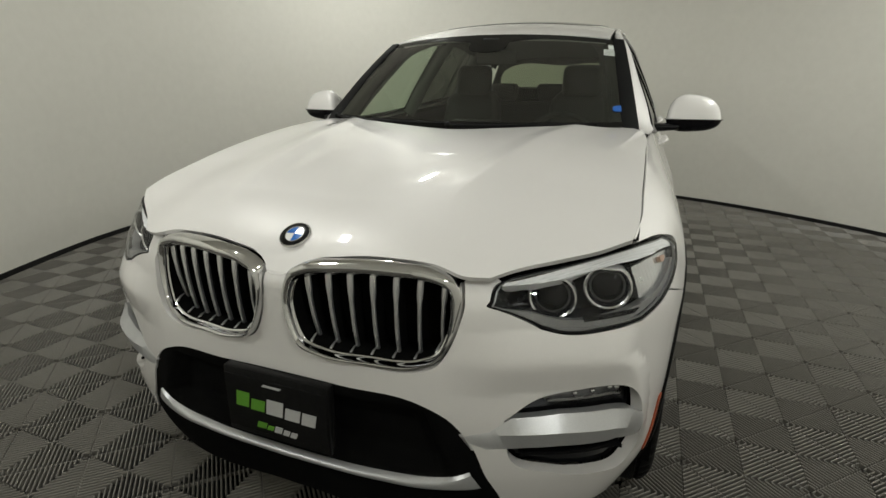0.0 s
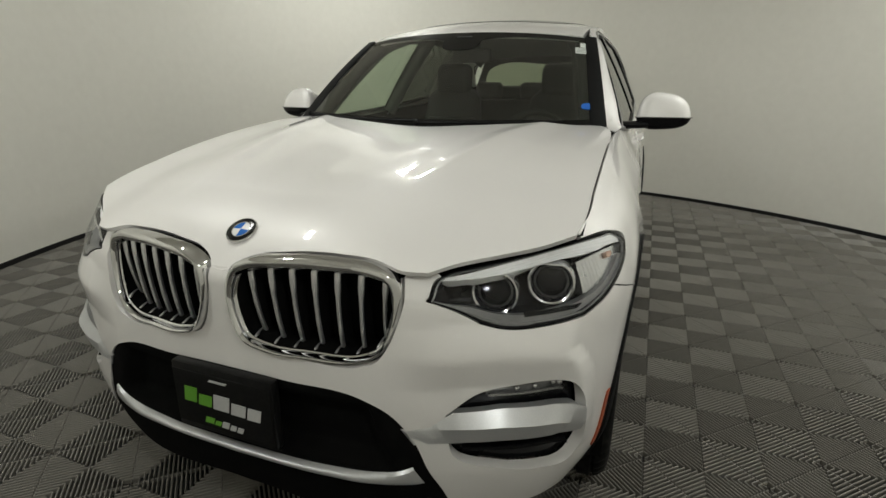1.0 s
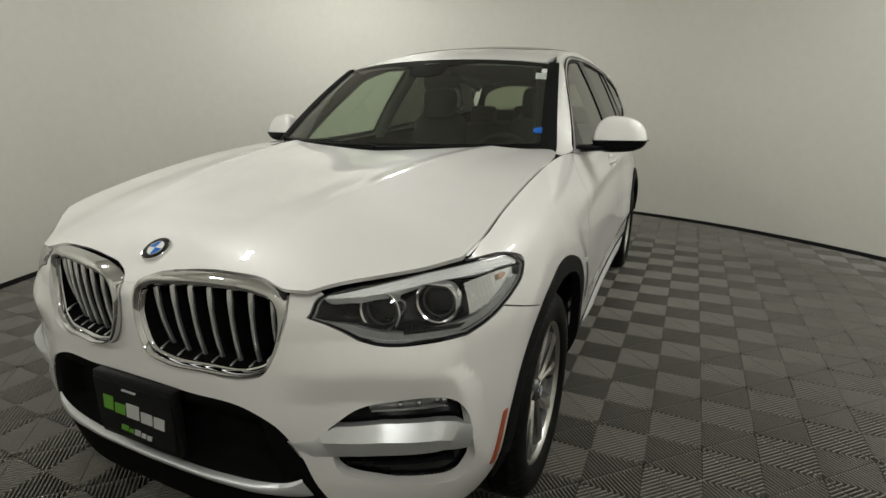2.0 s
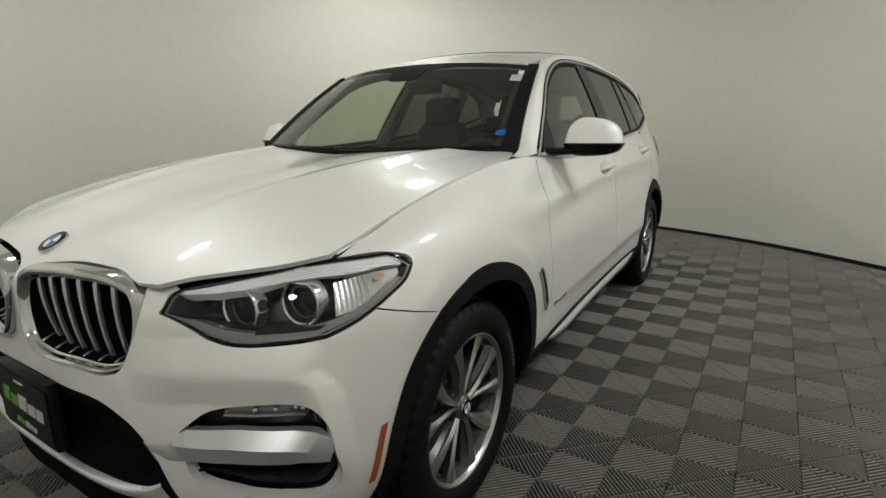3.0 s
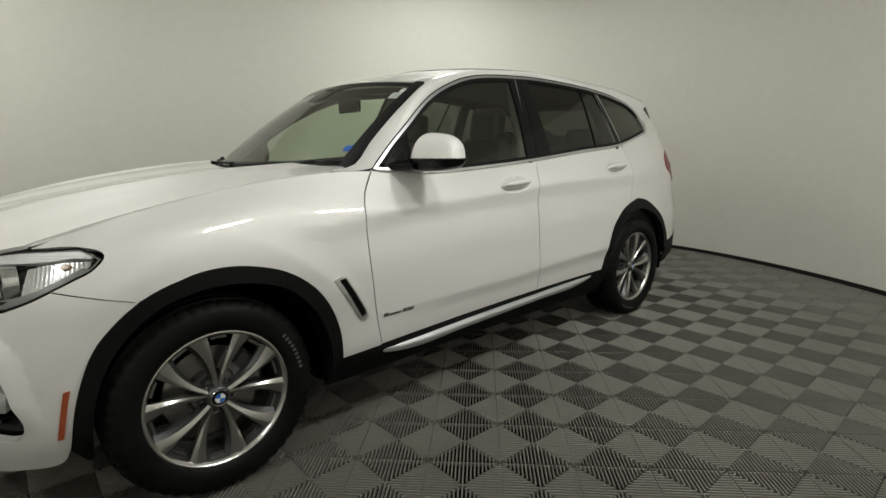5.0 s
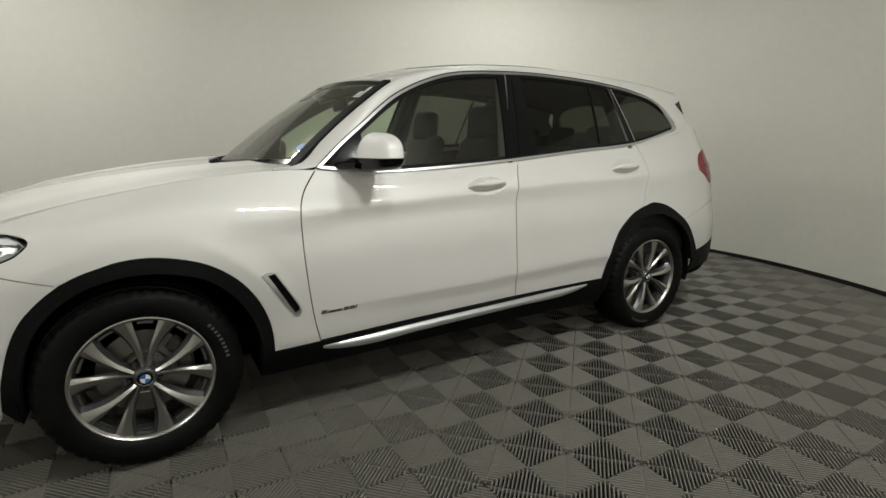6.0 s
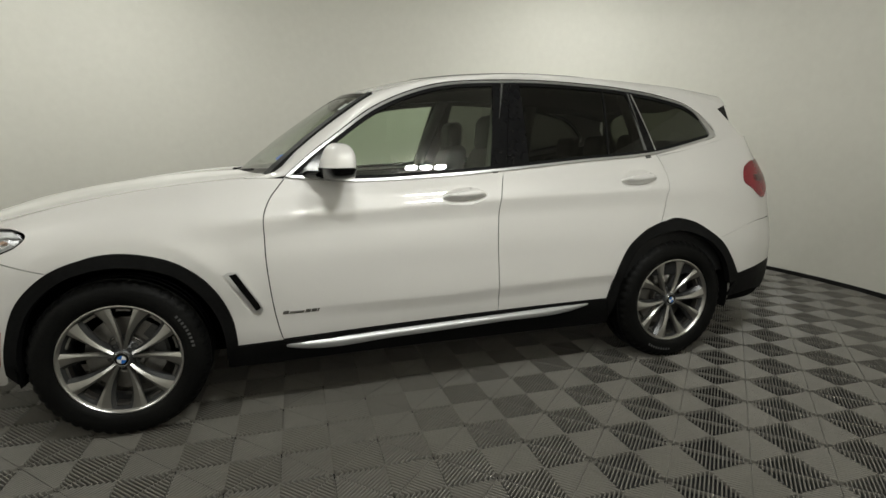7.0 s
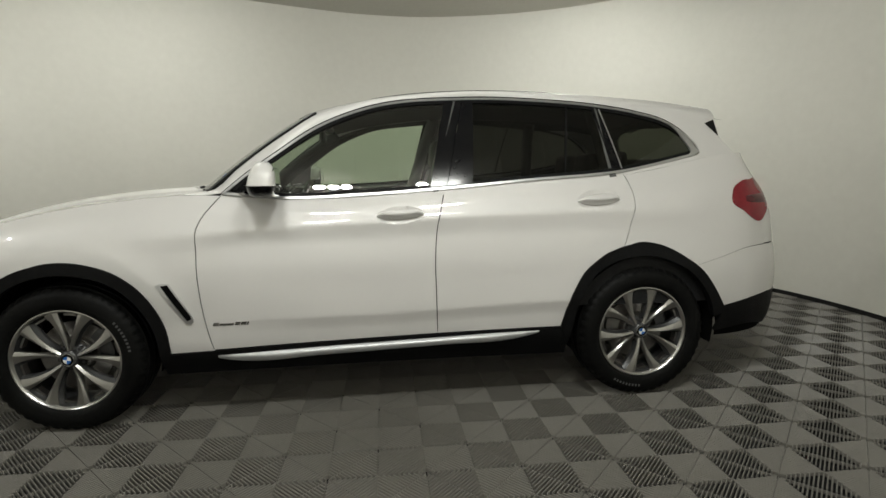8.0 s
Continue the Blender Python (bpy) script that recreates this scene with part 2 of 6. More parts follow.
ROW_Y = [
    [-0.775, -0.765, -0.735, -0.67, -0.56, -0.41, -0.20],
    [-0.792, -0.785, -0.758, -0.69, -0.575, -0.42, -0.20],
    [-0.806, -0.797, -0.770, -0.70, -0.585, -0.425, -0.20],
    [-0.798, -0.788, -0.752, -0.678, -0.565, -0.418, -0.20],
    [-0.797, -0.780, -0.733, -0.655, -0.54, -0.40, -0.195],
    [-0.795, -0.77, -0.715, -0.63, -0.505, -0.37, -0.185],
    [-0.780, -0.755, -0.695, -0.59, -0.485, -0.36, -0.18],
]
TAIL_Y = [
    [3.25, 3.50, 3.66, 3.74],
    [3.25, 3.52, 3.72, 3.80],
    [3.25, 3.52, 3.74, 3.83],
    [3.25, 3.52, 3.74, 3.84],
    [3.25, 3.52, 3.73, 3.83],
    [3.25, 3.51, 3.70, 3.80],
    [3.25, 3.49, 3.56, 3.68],
]
# heights of the two upper rows: the shoulder, and the line of hood edge and window sill
SHOULDER_Z = [0.835, 0.84, 0.845, 0.86, 0.885, 0.905, 0.935, 0.955, 0.965, 0.965, 0.99, 1.01, 1.03, 1.04, 1.04, 1.04]
TOP_Z = [0.866, 0.868, 0.876, 0.903, 0.938, 0.965, 1.015, 1.070, 1.115, 1.090, 1.137, 1.205, 1.280, 1.31, 1.31, 1.31]


def body_rows(s):
    s = np.asarray(s, float)
    rows = []
    for i, t in enumerate(T_ROWS):
        y_all = ROW_Y[i] + S_KNOTS[7:12] + TAIL_Y[i]
        z_all = [t] * 16 if i < 5 else SHOULDER_Z if i == 5 else TOP_Z
        rows.append(hermite(S_KNOTS, np.array([ROW_X[i], y_all, z_all]).T, s))
    return np.array(rows)


def crease(d, up, low, soft=0.008):
    """A pressed ridge: 1 on the line, falling away over the widths above and below it; soft rounds its edge."""
    d = np.sign(d) * (np.sqrt(d**2 + soft**2) - soft)
    k = np.clip(1 - np.where(d > 0, d / up, -d / low), 0, 1)
    return k * k * (1.6 - 0.6 * k)


def body(s, t):
    """The lower body at (s, t); t is the height up to 0.8, above it 0.92 is the shoulder and 1.04 the hood edge and sill."""
    s, t = np.atleast_1d(np.asarray(s, float)), np.atleast_1d(np.asarray(t, float))
    rows = body_rows(s)
    k = np.array(T_ROWS)
    h = np.diff(k)
    d = np.diff(rows, axis=0) / h[:, None, None]
    m = np.empty_like(rows)
    m[0], m[-1] = d[0], d[-1]
    w = (h[1:] / (h[1:] + h[:-1]))[:, None, None]
    m[1:-1] = d[:-1] * w + d[1:] * (1 - w)
    i = np.clip(np.searchsorted(k, t, side="right") - 1, 0, len(k) - 2)
    n = np.arange(len(s))
    f = ((t - k[i]) / h[i])[:, None]
    hh = h[i][:, None]
    p = (2 * f**3 - 3 * f**2 + 1) * rows[i, n] + (f**3 - 2 * f**2 + f) * hh * m[i, n] + (3 * f**2 - 2 * f**3) * rows[i + 1, n] + (f**3 - f**2) * hh * m[i + 1, n]
    # pressed creases along the flank: below the handles, and low on the doors
    p[:, 0] += 0.017 * crease(t - np.interp(s, [0.3, 0.8, 1.3, 1.8, 3.0], [0.886, 0.908, 0.920, 0.924, 0.925]), 0.065, 0.055) * np.clip((s - 0.25) / 0.5, 0, 1) * np.clip((3.4 - s) / 0.4, 0, 1)
    p[:, 0] += 0.011 * crease(t - np.interp(s, [0.7, 1.5, 2.4], [0.520, 0.522, 0.556]), 0.16, 0.065) * np.clip((s - 0.55) / 0.6, 0, 1) * np.clip((2.9 - s) / 0.5, 0, 1)
    # the wing swells round the front wheel
    p[:, 0] += 0.012 * crease(np.hypot(s - 0.02, t - 0.36) - 0.53, 0.10, 0.16) * np.clip((t - 0.45) / 0.2, 0, 1) * np.clip((0.92 - t) / 0.1, 0, 1) * np.clip((s + 0.42) / 0.2, 0, 1)
    # the bumper's corner: a ledge under the headlight, and the face below it falling back to the fog lamp
    edge_t = np.interp(s, [-1.1, -0.963, -0.824, -0.686], [0.690, 0.698, 0.704, 0.692])
    edge_s = np.interp(t, [0.40, 0.575, 0.627, 0.669, 0.70], [-0.55, -0.586, -0.603, -0.629, -0.67])
    d = -0.012 * np.logaddexp((t - edge_t) / 0.012, (s - edge_s) / 0.012)
    fade = np.clip((t - 0.40) / 0.1, 0, 1) * np.clip((s + 1.08) / 0.14, 0, 1) * np.clip((-0.40 - s) / 0.12, 0, 1)
    over, under = (np.minimum(0.007 * np.logaddexp(0, k * d / 0.007), lim) for k, lim in ((-1, 0.07), (1, 0.075)))
    off = fade * (0.018 - 0.26 * over - 0.33 * under)
    turned = np.radians(55) * np.clip((s + 1.5) / 1.07, 0, 1)
    p[:, 0] += off * np.sin(turned)
    p[:, 1] -= off * np.cos(turned)
    return p


HOOD_Y = [-0.80, -0.70, -0.50, -0.20, 0.10, 0.50, 0.80]
HOOD_X = [0.0, 0.25, 0.45, 0.62, 0.80]
HOOD_Z = [
    [0.845, 0.855, 0.845, 0.80, 0.74],
    [0.925, 0.930, 0.905, 0.865, 0.825],
    [0.993, 1.000, 0.985, 0.952, 0.925],
    [1.050, 1.062, 1.056, 1.030, 1.011],
    [1.090, 1.103, 1.104, 1.084, 1.068],
    [1.122, 1.134, 1.140, 1.128, 1.114],
    [1.136, 1.148, 1.156, 1.148, 1.134],
]


def shell(s, t):
    """The body right across the nose: s below -1.5 is the other side."""
    s = np.atleast_1d(np.asarray(s, float))
    p = body(np.where(s < -1.5, -3.0 - s, s), t)
    p[:, 0] *= np.where(s < -1.5, -1.0, 1.0)
    return p


def hood_z(x, y):
    x, y = np.abs(np.atleast_1d(np.asarray(x, float))), np.atleast_1d(np.asarray(y, float))
    cols = hermite(HOOD_Y, HOOD_Z, y)
    k = np.array(HOOD_X)
    h = np.diff(k)
    d = np.diff(cols, axis=1) / h
    m = np.empty_like(cols)
    m[:, 0], m[:, -1] = 0, d[:, -1]
    w = h[1:] / (h[1:] + h[:-1])
    m[:, 1:-1] = d[:, :-1] * w + d[:, 1:] * (1 - w)
    i = np.clip(np.searchsorted(k, x, side="right") - 1, 0, len(k) - 2)
    n = np.arange(len(x))
    f = (x - k[i]) / h[i]
    ridge = 0.009 * crease(x - np.interp(y, [-0.5, -0.2, 0.2, 0.56], [0.335, 0.38, 0.445, 0.535]), 0.12, 0.08) * np.clip((y + 0.62) / 0.4, 0, 1)
    return ridge + (2 * f**3 - 3 * f**2 + 1) * cols[n, i] + (f**3 - 2 * f**2 + f) * h[i] * m[n, i] + (3 * f**2 - 2 * f**3) * cols[n, i + 1] + (f**3 - f**2) * h[i] * m[n, i + 1]


def hood(x, y):
    return np.stack([np.atleast_1d(x) + 0 * np.atleast_1d(y), np.atleast_1d(y) + 0 * np.atleast_1d(x), hood_z(x, y)], 1)


# the cabin's side leans in above the sill
SIDE_Y = [0.60, 0.80, 1.20, 2.00, 2.86, 3.25, 3.60]
SILL_X = [0.818, 0.838, 0.852, 0.842, 0.812, 0.755, 0.68]
SILL_Z = [1.112, 1.095, 1.090, 1.137, 1.205, 1.280, 1.31]
LEAN_IN = [0.40, 0.41, 0.42, 0.43, 0.40, 0.36, 0.34]


def side_x(y, z):
    sx, sz, k = (hermite(SIDE_Y, v, y) for v in (SILL_X, SILL_Z, LEAN_IN))
    up = np.asarray(z, float) - sz
    return sx - k * up - 0.22 * up * np.abs(up)


def side(y, z):
    y, z = np.atleast_1d(np.asarray(y, float)), np.atleast_1d(np.asarray(z, float))
    return np.stack([side_x(y, z), y, z], 1)


ROOF_Y = [1.02, 1.15, 1.33, 1.60, 2.00, 2.50, 3.00, 3.40, 3.60]
ROOF_Z = [1.535, 1.576, 1.620, 1.664, 1.693, 1.683, 1.650, 1.603, 1.572]



def roof_z(x, y):
    return hermite(ROOF_Y, ROOF_Z, y) - 0.055 * np.abs(x / 0.60) ** 2.4


def roof(x, y):
    x, y = np.atleast_1d(np.asarray(x, float)), np.atleast_1d(np.asarray(y, float))
    return np.stack([x, y, roof_z(x, y)], 1)


# the windscreen: u across (x at its foot), v from foot (0) to head (1)
def screen(u, v):
    u, v = np.atleast_1d(np.asarray(u, float)), np.atleast_1d(np.asarray(v, float))
    bend = np.abs(u / 0.74) ** 2.2
    foot = np.stack([u, 0.43 + 0.21 * bend, 1.100 + 0.02 * bend], 1)
    head = np.stack([u * 0.62 / 0.74, 1.05 + 0.11 * bend, 1.548 - 0.035 * bend], 1)
    p = foot * (1 - v[:, None]) + head * v[:, None]
    bow = 4 * v * (1 - v)
    p[:, 2] += 0.014 * bow
    p[:, 1] -= 0.010 * bow
    return p


# ---- mesh helpers ----
def finish(name, me, mat, parent=None, label="", matrix=None):
    ob = new(name, me)
    if mat is not None and not me.materials:
        me.materials.append(mat)
    if parent is not None:
        ob.parent = parent
    if matrix is not None:
        ob.matrix_basis = matrix
    if label:
        ob["label"] = label
    return ob


def part(name, bm, mat, parent=None, label="", smooth=True, matrix=None):
    """Link a bmesh as one mesh object under a thing or a part."""
    me = bpy.data.meshes.new(name)
    bmesh.ops.recalc_face_normals(bm, faces=bm.faces)
    bm.to_mesh(me)
    bm.free()
    if smooth:
        me.shade_smooth()
        me.set_sharp_from_angle(angle=radians(38))
    return finish(name, me, mat, parent, label, matrix)


def box(bm, x0, x1, y0, y1, z0, z1, bevel=0.0, seg=2):
    vs = [bm.verts.new(p) for p in ((x0, y0, z0), (x1, y0, z0), (x1, y1, z0), (x0, y1, z0), (x0, y0, z1), (x1, y0, z1), (x1, y1, z1), (x0, y1, z1))]
    fs = [bm.faces.new([vs[i] for i in f]) for f in ((3, 2, 1, 0), (4, 5, 6, 7), (0, 1, 5, 4), (1, 2, 6, 5), (2, 3, 7, 6), (3, 0, 4, 7))]
    if bevel:
        es = list({e for f in fs for e in f.edges})
        bmesh.ops.bevel(bm, geom=es, offset=bevel, segments=seg, affect="EDGES", profile=0.5)
    return vs


def lathe(bm, profile, n=64, axis="x", centre=(0, 0, 0), phase=0.0):
    """Turn (along, radius) points round an axis."""
    rings = []
    for k in range(n):
        a = 2 * math.pi * k / n + phase
        ring = []
        for d, r in profile:
            c, s = r * math.cos(a), r * math.sin(a)
            p = (d, c, s) if axis == "x" else (c, s, d)
            ring.append(bm.verts.new((p[0] + centre[0], p[1] + centre[1], p[2] + centre[2])))
        rings.append(ring)
    for k in range(n):
        a, b = rings[k], rings[(k + 1) % n]
        for i in range(len(profile) - 1):
            bm.faces.new((a[i], a[i + 1], b[i + 1], b[i]))
    return rings


def grid_faces(bm, rows, closed_v=False):
    """Quads between rows of points."""
    vs = [[bm.verts.new(p) for p in row] for row in rows]
    for a, b in zip(vs, vs[1:]):
        m = len(a)
        for i in range(m if closed_v else m - 1):
            bm.faces.new((a[i], a[(i + 1) % m], b[(i + 1) % m], b[i]))
    return vs


def spline(points, n=24):
    """An open smooth curve through points, evenly sampled."""
    p = np.asarray(points, float)
    d = np.concatenate([[0], np.cumsum(np.linalg.norm(np.diff(p, axis=0), axis=1))])
    return hermite(d, p, np.linspace(0, d[-1], n))


def loop(*pieces):
    """Join open curves into one closed outline; each piece is a list of points through which it bends."""
    out = []
    for piece in pieces:
        piece = np.asarray(piece, float)
        c = piece if len(piece) < 3 else spline(piece, max(6, len(piece) * 5))
        out.extend(c.tolist())
    keep = [out[0]]
    for q in out[1:]:
        if math.dist(q, keep[-1]) > 0.002:
            keep.append(q)
    if math.dist(keep[0], keep[-1]) < 0.002:
        keep.pop()
    return keep


def rounded(points, n=56):
    """A closed smooth outline through points."""
    p = np.asarray(points, float)
    q = np.concatenate([p[-2:], p, p[:3]])
    d = np.concatenate([[0], np.cumsum(np.linalg.norm(np.diff(q, axis=0), axis=1))])
    return hermite(d, q, np.linspace(d[2], d[len(p) + 2], n, endpoint=False)).tolist()


def inside(poly, pts):
    poly, pts = np.asarray(poly), np.asarray(pts)
    x, y = pts[:, 0], pts[:, 1]
    hit = np.zeros(len(pts), bool)
    for (x0, y0), (x1, y1) in zip(poly, np.roll(poly, -1, axis=0)):
        if y0 == y1:
            continue
        hit ^= ((y0 > y) != (y1 > y)) & (x < (x1 - x0) * (y - y0) / (y1 - y0) + x0)
    return hit


def away(poly, pts):
    """The least distance from the outline."""
    poly, pts = np.asarray(poly), np.asarray(pts)
    best = np.full(len(pts), 9.0)
    for a, b in zip(poly, np.roll(poly, -1, axis=0)):
        ab = b - a
        f = np.clip(((pts - a) @ ab) / max(ab @ ab, 1e-12), 0, 1)
        best = np.minimum(best, np.linalg.norm(pts - a - f[:, None] * ab, axis=1))
    return best


def shrunk(poly, d):
    """The outline moved inwards by d (outwards if negative)."""
    p = np.asarray(poly, float)
    area = np.sum(p[:, 0] * np.roll(p[:, 1], -1) - np.roll(p[:, 0], -1) * p[:, 1])
    tangent = np.roll(p, -1, axis=0) - np.roll(p, 1, axis=0)
    tangent /= np.maximum(np.linalg.norm(tangent, axis=1), 1e-9)[:, None]
    normal = np.stack([-tangent[:, 1], tangent[:, 0]], 1) * (1 if area > 0 else -1)
    return (p + d * normal).tolist()


def dense(poly, step):
    out = []
    for a, b in zip(np.asarray(poly, float), np.roll(np.asarray(poly, float), -1, axis=0)):
        k = max(1, int(math.ceil(np.linalg.norm(b - a) / step)))
        out.extend((a + (b - a) * i / k).tolist() for i in range(k))
    return out


def normals_of(fn, a, b):
    h = 2e-3
    n = np.cross(fn(a + h, b) - fn(a - h, b), fn(a, b + h) - fn(a, b - h))
    return n / np.maximum(np.linalg.norm(n, axis=1), 1e-9)[:, None]


def skin(name, fn, outline, mat, parent=None, label="", holes=(), step=0.035, gap=0.0, lift=0.0, depth=0.014, mirror=False, dish=None):
    """A panel of a surface fn(a, b) within an outline and round holes, with turned-in edges. lift: how far it stands off the surface;
    dish(a, b): a further shift along the normal."""
    rims = [dense(shrunk(outline, gap), step)] + [dense(shrunk(h, -gap), step) for h in holes]
    pts, edges = [], []
    for r in rims:
        k = len(pts)
        pts += r
        edges += [(k + i, k + (i + 1) % len(r)) for i in range(len(r))]
    lo, hi = np.min(rims[0], axis=0), np.max(rims[0], axis=0)
    ga, gb = np.meshgrid(np.arange(lo[0], hi[0], step), np.arange(lo[1], hi[1], step), indexing="ij")
    ga[:, ::2] += step / 2
    g = np.stack([ga.ravel(), gb.ravel()], 1)
    ok = inside(rims[0], g) & (away(rims[0], g) > 0.45 * step)
    for r in rims[1:]:
        ok &= ~inside(r, g) & (away(r, g) > 0.45 * step)
    pts += g[ok].tolist()
    v2, _, tris, _, _, _ = delaunay_2d_cdt([Vector(p) for p in pts], edges, [], 0, 1e-6)
    ab = np.array([[v.x, v.y] for v in v2])
    tri = np.array([t for t in tris if len(t) == 3])
    mid = ab[tri].mean(axis=1)
    keep = inside(rims[0], mid)
    for r in rims[1:]:
        keep &= ~inside(r, mid)
    tri = tri[keep]
    nor = normals_of(fn, ab[:, 0], ab[:, 1])
    off = lift + (dish(ab[:, 0], ab[:, 1]) if dish else 0.0) * np.ones(len(ab))
    xyz = fn(ab[:, 0], ab[:, 1]) + nor * off[:, None]
    if dish:
        nor = None
    # consistent winding, outwards
    ta, tb, tc = ab[tri[:, 0]], ab[tri[:, 1]], ab[tri[:, 2]]
    flip = (tb[:, 0] - ta[:, 0]) * (tc[:, 1] - ta[:, 1]) - (tb[:, 1] - ta[:, 1]) * (tc[:, 0] - ta[:, 0]) < 0
    tri[flip] = tri[flip][:, [0, 2, 1]]
    base = normals_of(fn, ab[:, 0], ab[:, 1])
    verts, faces, vn = xyz.tolist(), tri.tolist(), (base if nor is not None else None)
    count = {}
    for t in faces:
        for i in range(3):
            e = (t[i], t[(i + 1) % 3])
            count[e] = 1
    rim = [e for e in count if (e[1], e[0]) not in count]
    extra = []
    if depth:
        top, low, turned = {}, {}, {}
        for a, b in rim:
            out = np.cross(xyz[b] - xyz[a], base[a])
            out /= max(np.linalg.norm(out), 1e-9)
            for i in (a, b):
                turned[i] = turned.get(i, 0.0) + out
        for a, b in rim:
            for i in (a, b):
                if i not in top:
                    top[i] = len(verts)
                    verts.append(xyz[i].tolist())
                    low[i] = len(verts)
                    verts.append((xyz[i] - base[i] * depth).tolist())
                    n_out = turned[i] / max(np.linalg.norm(turned[i]), 1e-9)
                    extra += [n_out, n_out]
            faces.append([top[a], low[a], low[b], top[b]])
    if mirror:
        verts = [[-p[0], p[1], p[2]] for p in verts]
        faces = [f[::-1] for f in faces]
    me = bpy.data.meshes.new(name)
    me.from_pydata(verts, [], faces)
    me.shade_smooth()
    if vn is not None:
        full = np.concatenate([vn, np.array(extra).reshape(-1, 3)]) if extra else vn
        if mirror:
            full = full * np.array([-1, 1, 1])
        me.normals_split_custom_set_from_vertices([tuple(v) for v in full])
    ob = finish(name, me, mat, parent, label)
    return ob


def tube(bm, path, radius, n=8, closed=False):
    """A round bar along points; radius may be a list."""
    p = [Vector(q) for q in path]
    m = len(p)
    rows = []
    for i, q in enumerate(p):
        t = (p[(i + 1) % m] - p[i - 1]) if closed else (p[min(i + 1, m - 1)] - p[max(i - 1, 0)])
        t.normalize()
        side_v = t.cross(Vector((0, 0, 1)) if abs(t.z) < 0.9 else Vector((1, 0, 0))).normalized()
        up_v = side_v.cross(t)
        r = radius[i] if isinstance(radius, (list, tuple)) else radius
        rows.append([q + side_v * r * math.cos(2 * math.pi * k / n) + up_v * r * math.sin(2 * math.pi * k / n) for k in range(n)])
    if closed:
        rows.append(rows[0])
    vs = grid_faces(bm, rows, closed_v=True)
    if not closed:
        bm.faces.new(vs[0][::-1])
        bm.faces.new(vs[-1])
    bmesh.ops.remove_doubles(bm, verts=bm.verts, dist=1e-6)


def strip(bm, fn, line_a, line_b, bulge, n=48, cross=7, sink=0.006):
    """A raised moulding on fn between two lines (lists of (a, b)); bulge: height over the surface."""
    la, lb = spline(line_a, n), spline(line_b, n)
    rows = []
    for i in range(n):
        f = np.linspace(0, 1, cross)[:, None]
        q = la[i] * (1 - f) + lb[i] * f
        base, nor = fn(q[:, 0], q[:, 1]), normals_of(fn, q[:, 0], q[:, 1])
        taper = min(1.0, 6 * i / (n - 1), 6 * (n - 1 - i) / (n - 1)) ** 0.5
        hgt = (bulge * taper * (1 - (2 * f[:, 0] - 1) ** 4)) 
        hgt[0] = hgt[-1] = -sink
        rows.append((base + nor * hgt[:, None]).tolist())
    grid_faces(bm, rows)


def flipped(bm):
    """The other side's copy of a bmesh: mirrored in x."""
    other = bm.copy()
    for v in other.verts:
        v.co.x = -v.co.x
    bmesh.ops.reverse_faces(other, faces=other.faces)
    return other


def pair(name, make, mat, parent, label="", smooth=True):
    """The same part on the driver's side and the other."""
    bm = bmesh.new()
    make(bm)
    two = flipped(bm)
    return part(name, bm, mat, parent, label, smooth), part(name, two, mat, parent, label, smooth)


def thing(name, label, category, group="", at=(0, 0, 0)):
    ob = new(name)
    ob.location = at
    return tagged(ob, label, category, group)



# ---- the booth: a round white room ----
ROOM = (0.0, 1.8)
ROOM_ANGLE = [-180, -154, -120, -90, -60, -30, 0, 30, 50, 66, 90, 108, 130, 160, 180]
ROOM_RADIUS = [3.60, 3.58, 4.10, 4.45, 4.50, 4.45, 4.20, 3.78, 3.61, 3.58, 3.66, 3.73, 3.70, 3.62, 3.60]
CEILING_Z = 3.2


def wall_line(out, n=160):
    a = np.linspace(-180, 180, n, endpoint=False)
    r = hermite(ROOM_ANGLE, ROOM_RADIUS, a) + out
    return np.stack([ROOM[0] + r * np.cos(np.radians(a)), ROOM[1] + r * np.sin(np.radians(a))], 1)


def ring_wall(bm, r0, r1, z0, z1):
    a, b = wall_line(r0), wall_line(r1)
    rows = [[(*p, z0), (*p, z1), (*q, z1), (*q, z0)] for p, q in zip(a, b)]
    rows.append(rows[0])
    grid_faces(bm, rows, closed_v=True)
    bmesh.ops.remove_doubles(bm, verts=bm.verts, dist=1e-5)


bm = bmesh.new()
ring_wall(bm, 0.0, 0.12, -0.02, CEILING_Z)
tagged(part("wall_round", bm, wall_paint), "curved off-white seamless studio wall", "wall", kind="structure")
bm = bmesh.new()
ring_wall(bm, -0.012, -0.001, -0.004, 0.036)
tagged(part("baseboard", bm, trim_black), "thin black rubber trim along the foot of the wall", "baseboard", kind="structure")
bm = bmesh.new()
lathe(bm, [(CEILING_Z + 0.001, 0.0001), (CEILING_Z + 0.001, 5.2), (CEILING_Z + 0.12, 5.2), (CEILING_Z + 0.12, 0.0001)], 64, "z", (*ROOM, 0))
tagged(part("ceiling", bm, ceiling_paint), "plain matt grey-white ceiling", "ceiling", kind="structure")
bm = bmesh.new()
lathe(bm, [(-0.0225, 0.0001), (-0.0225, 5.2), (-0.12, 5.2), (-0.12, 0.0001)], 64, "z", (*ROOM, 0))
floor = tagged(part("floor", bm, floor_under), "studio floor of interlocking grey ribbed plastic tiles", "floor", kind="structure")


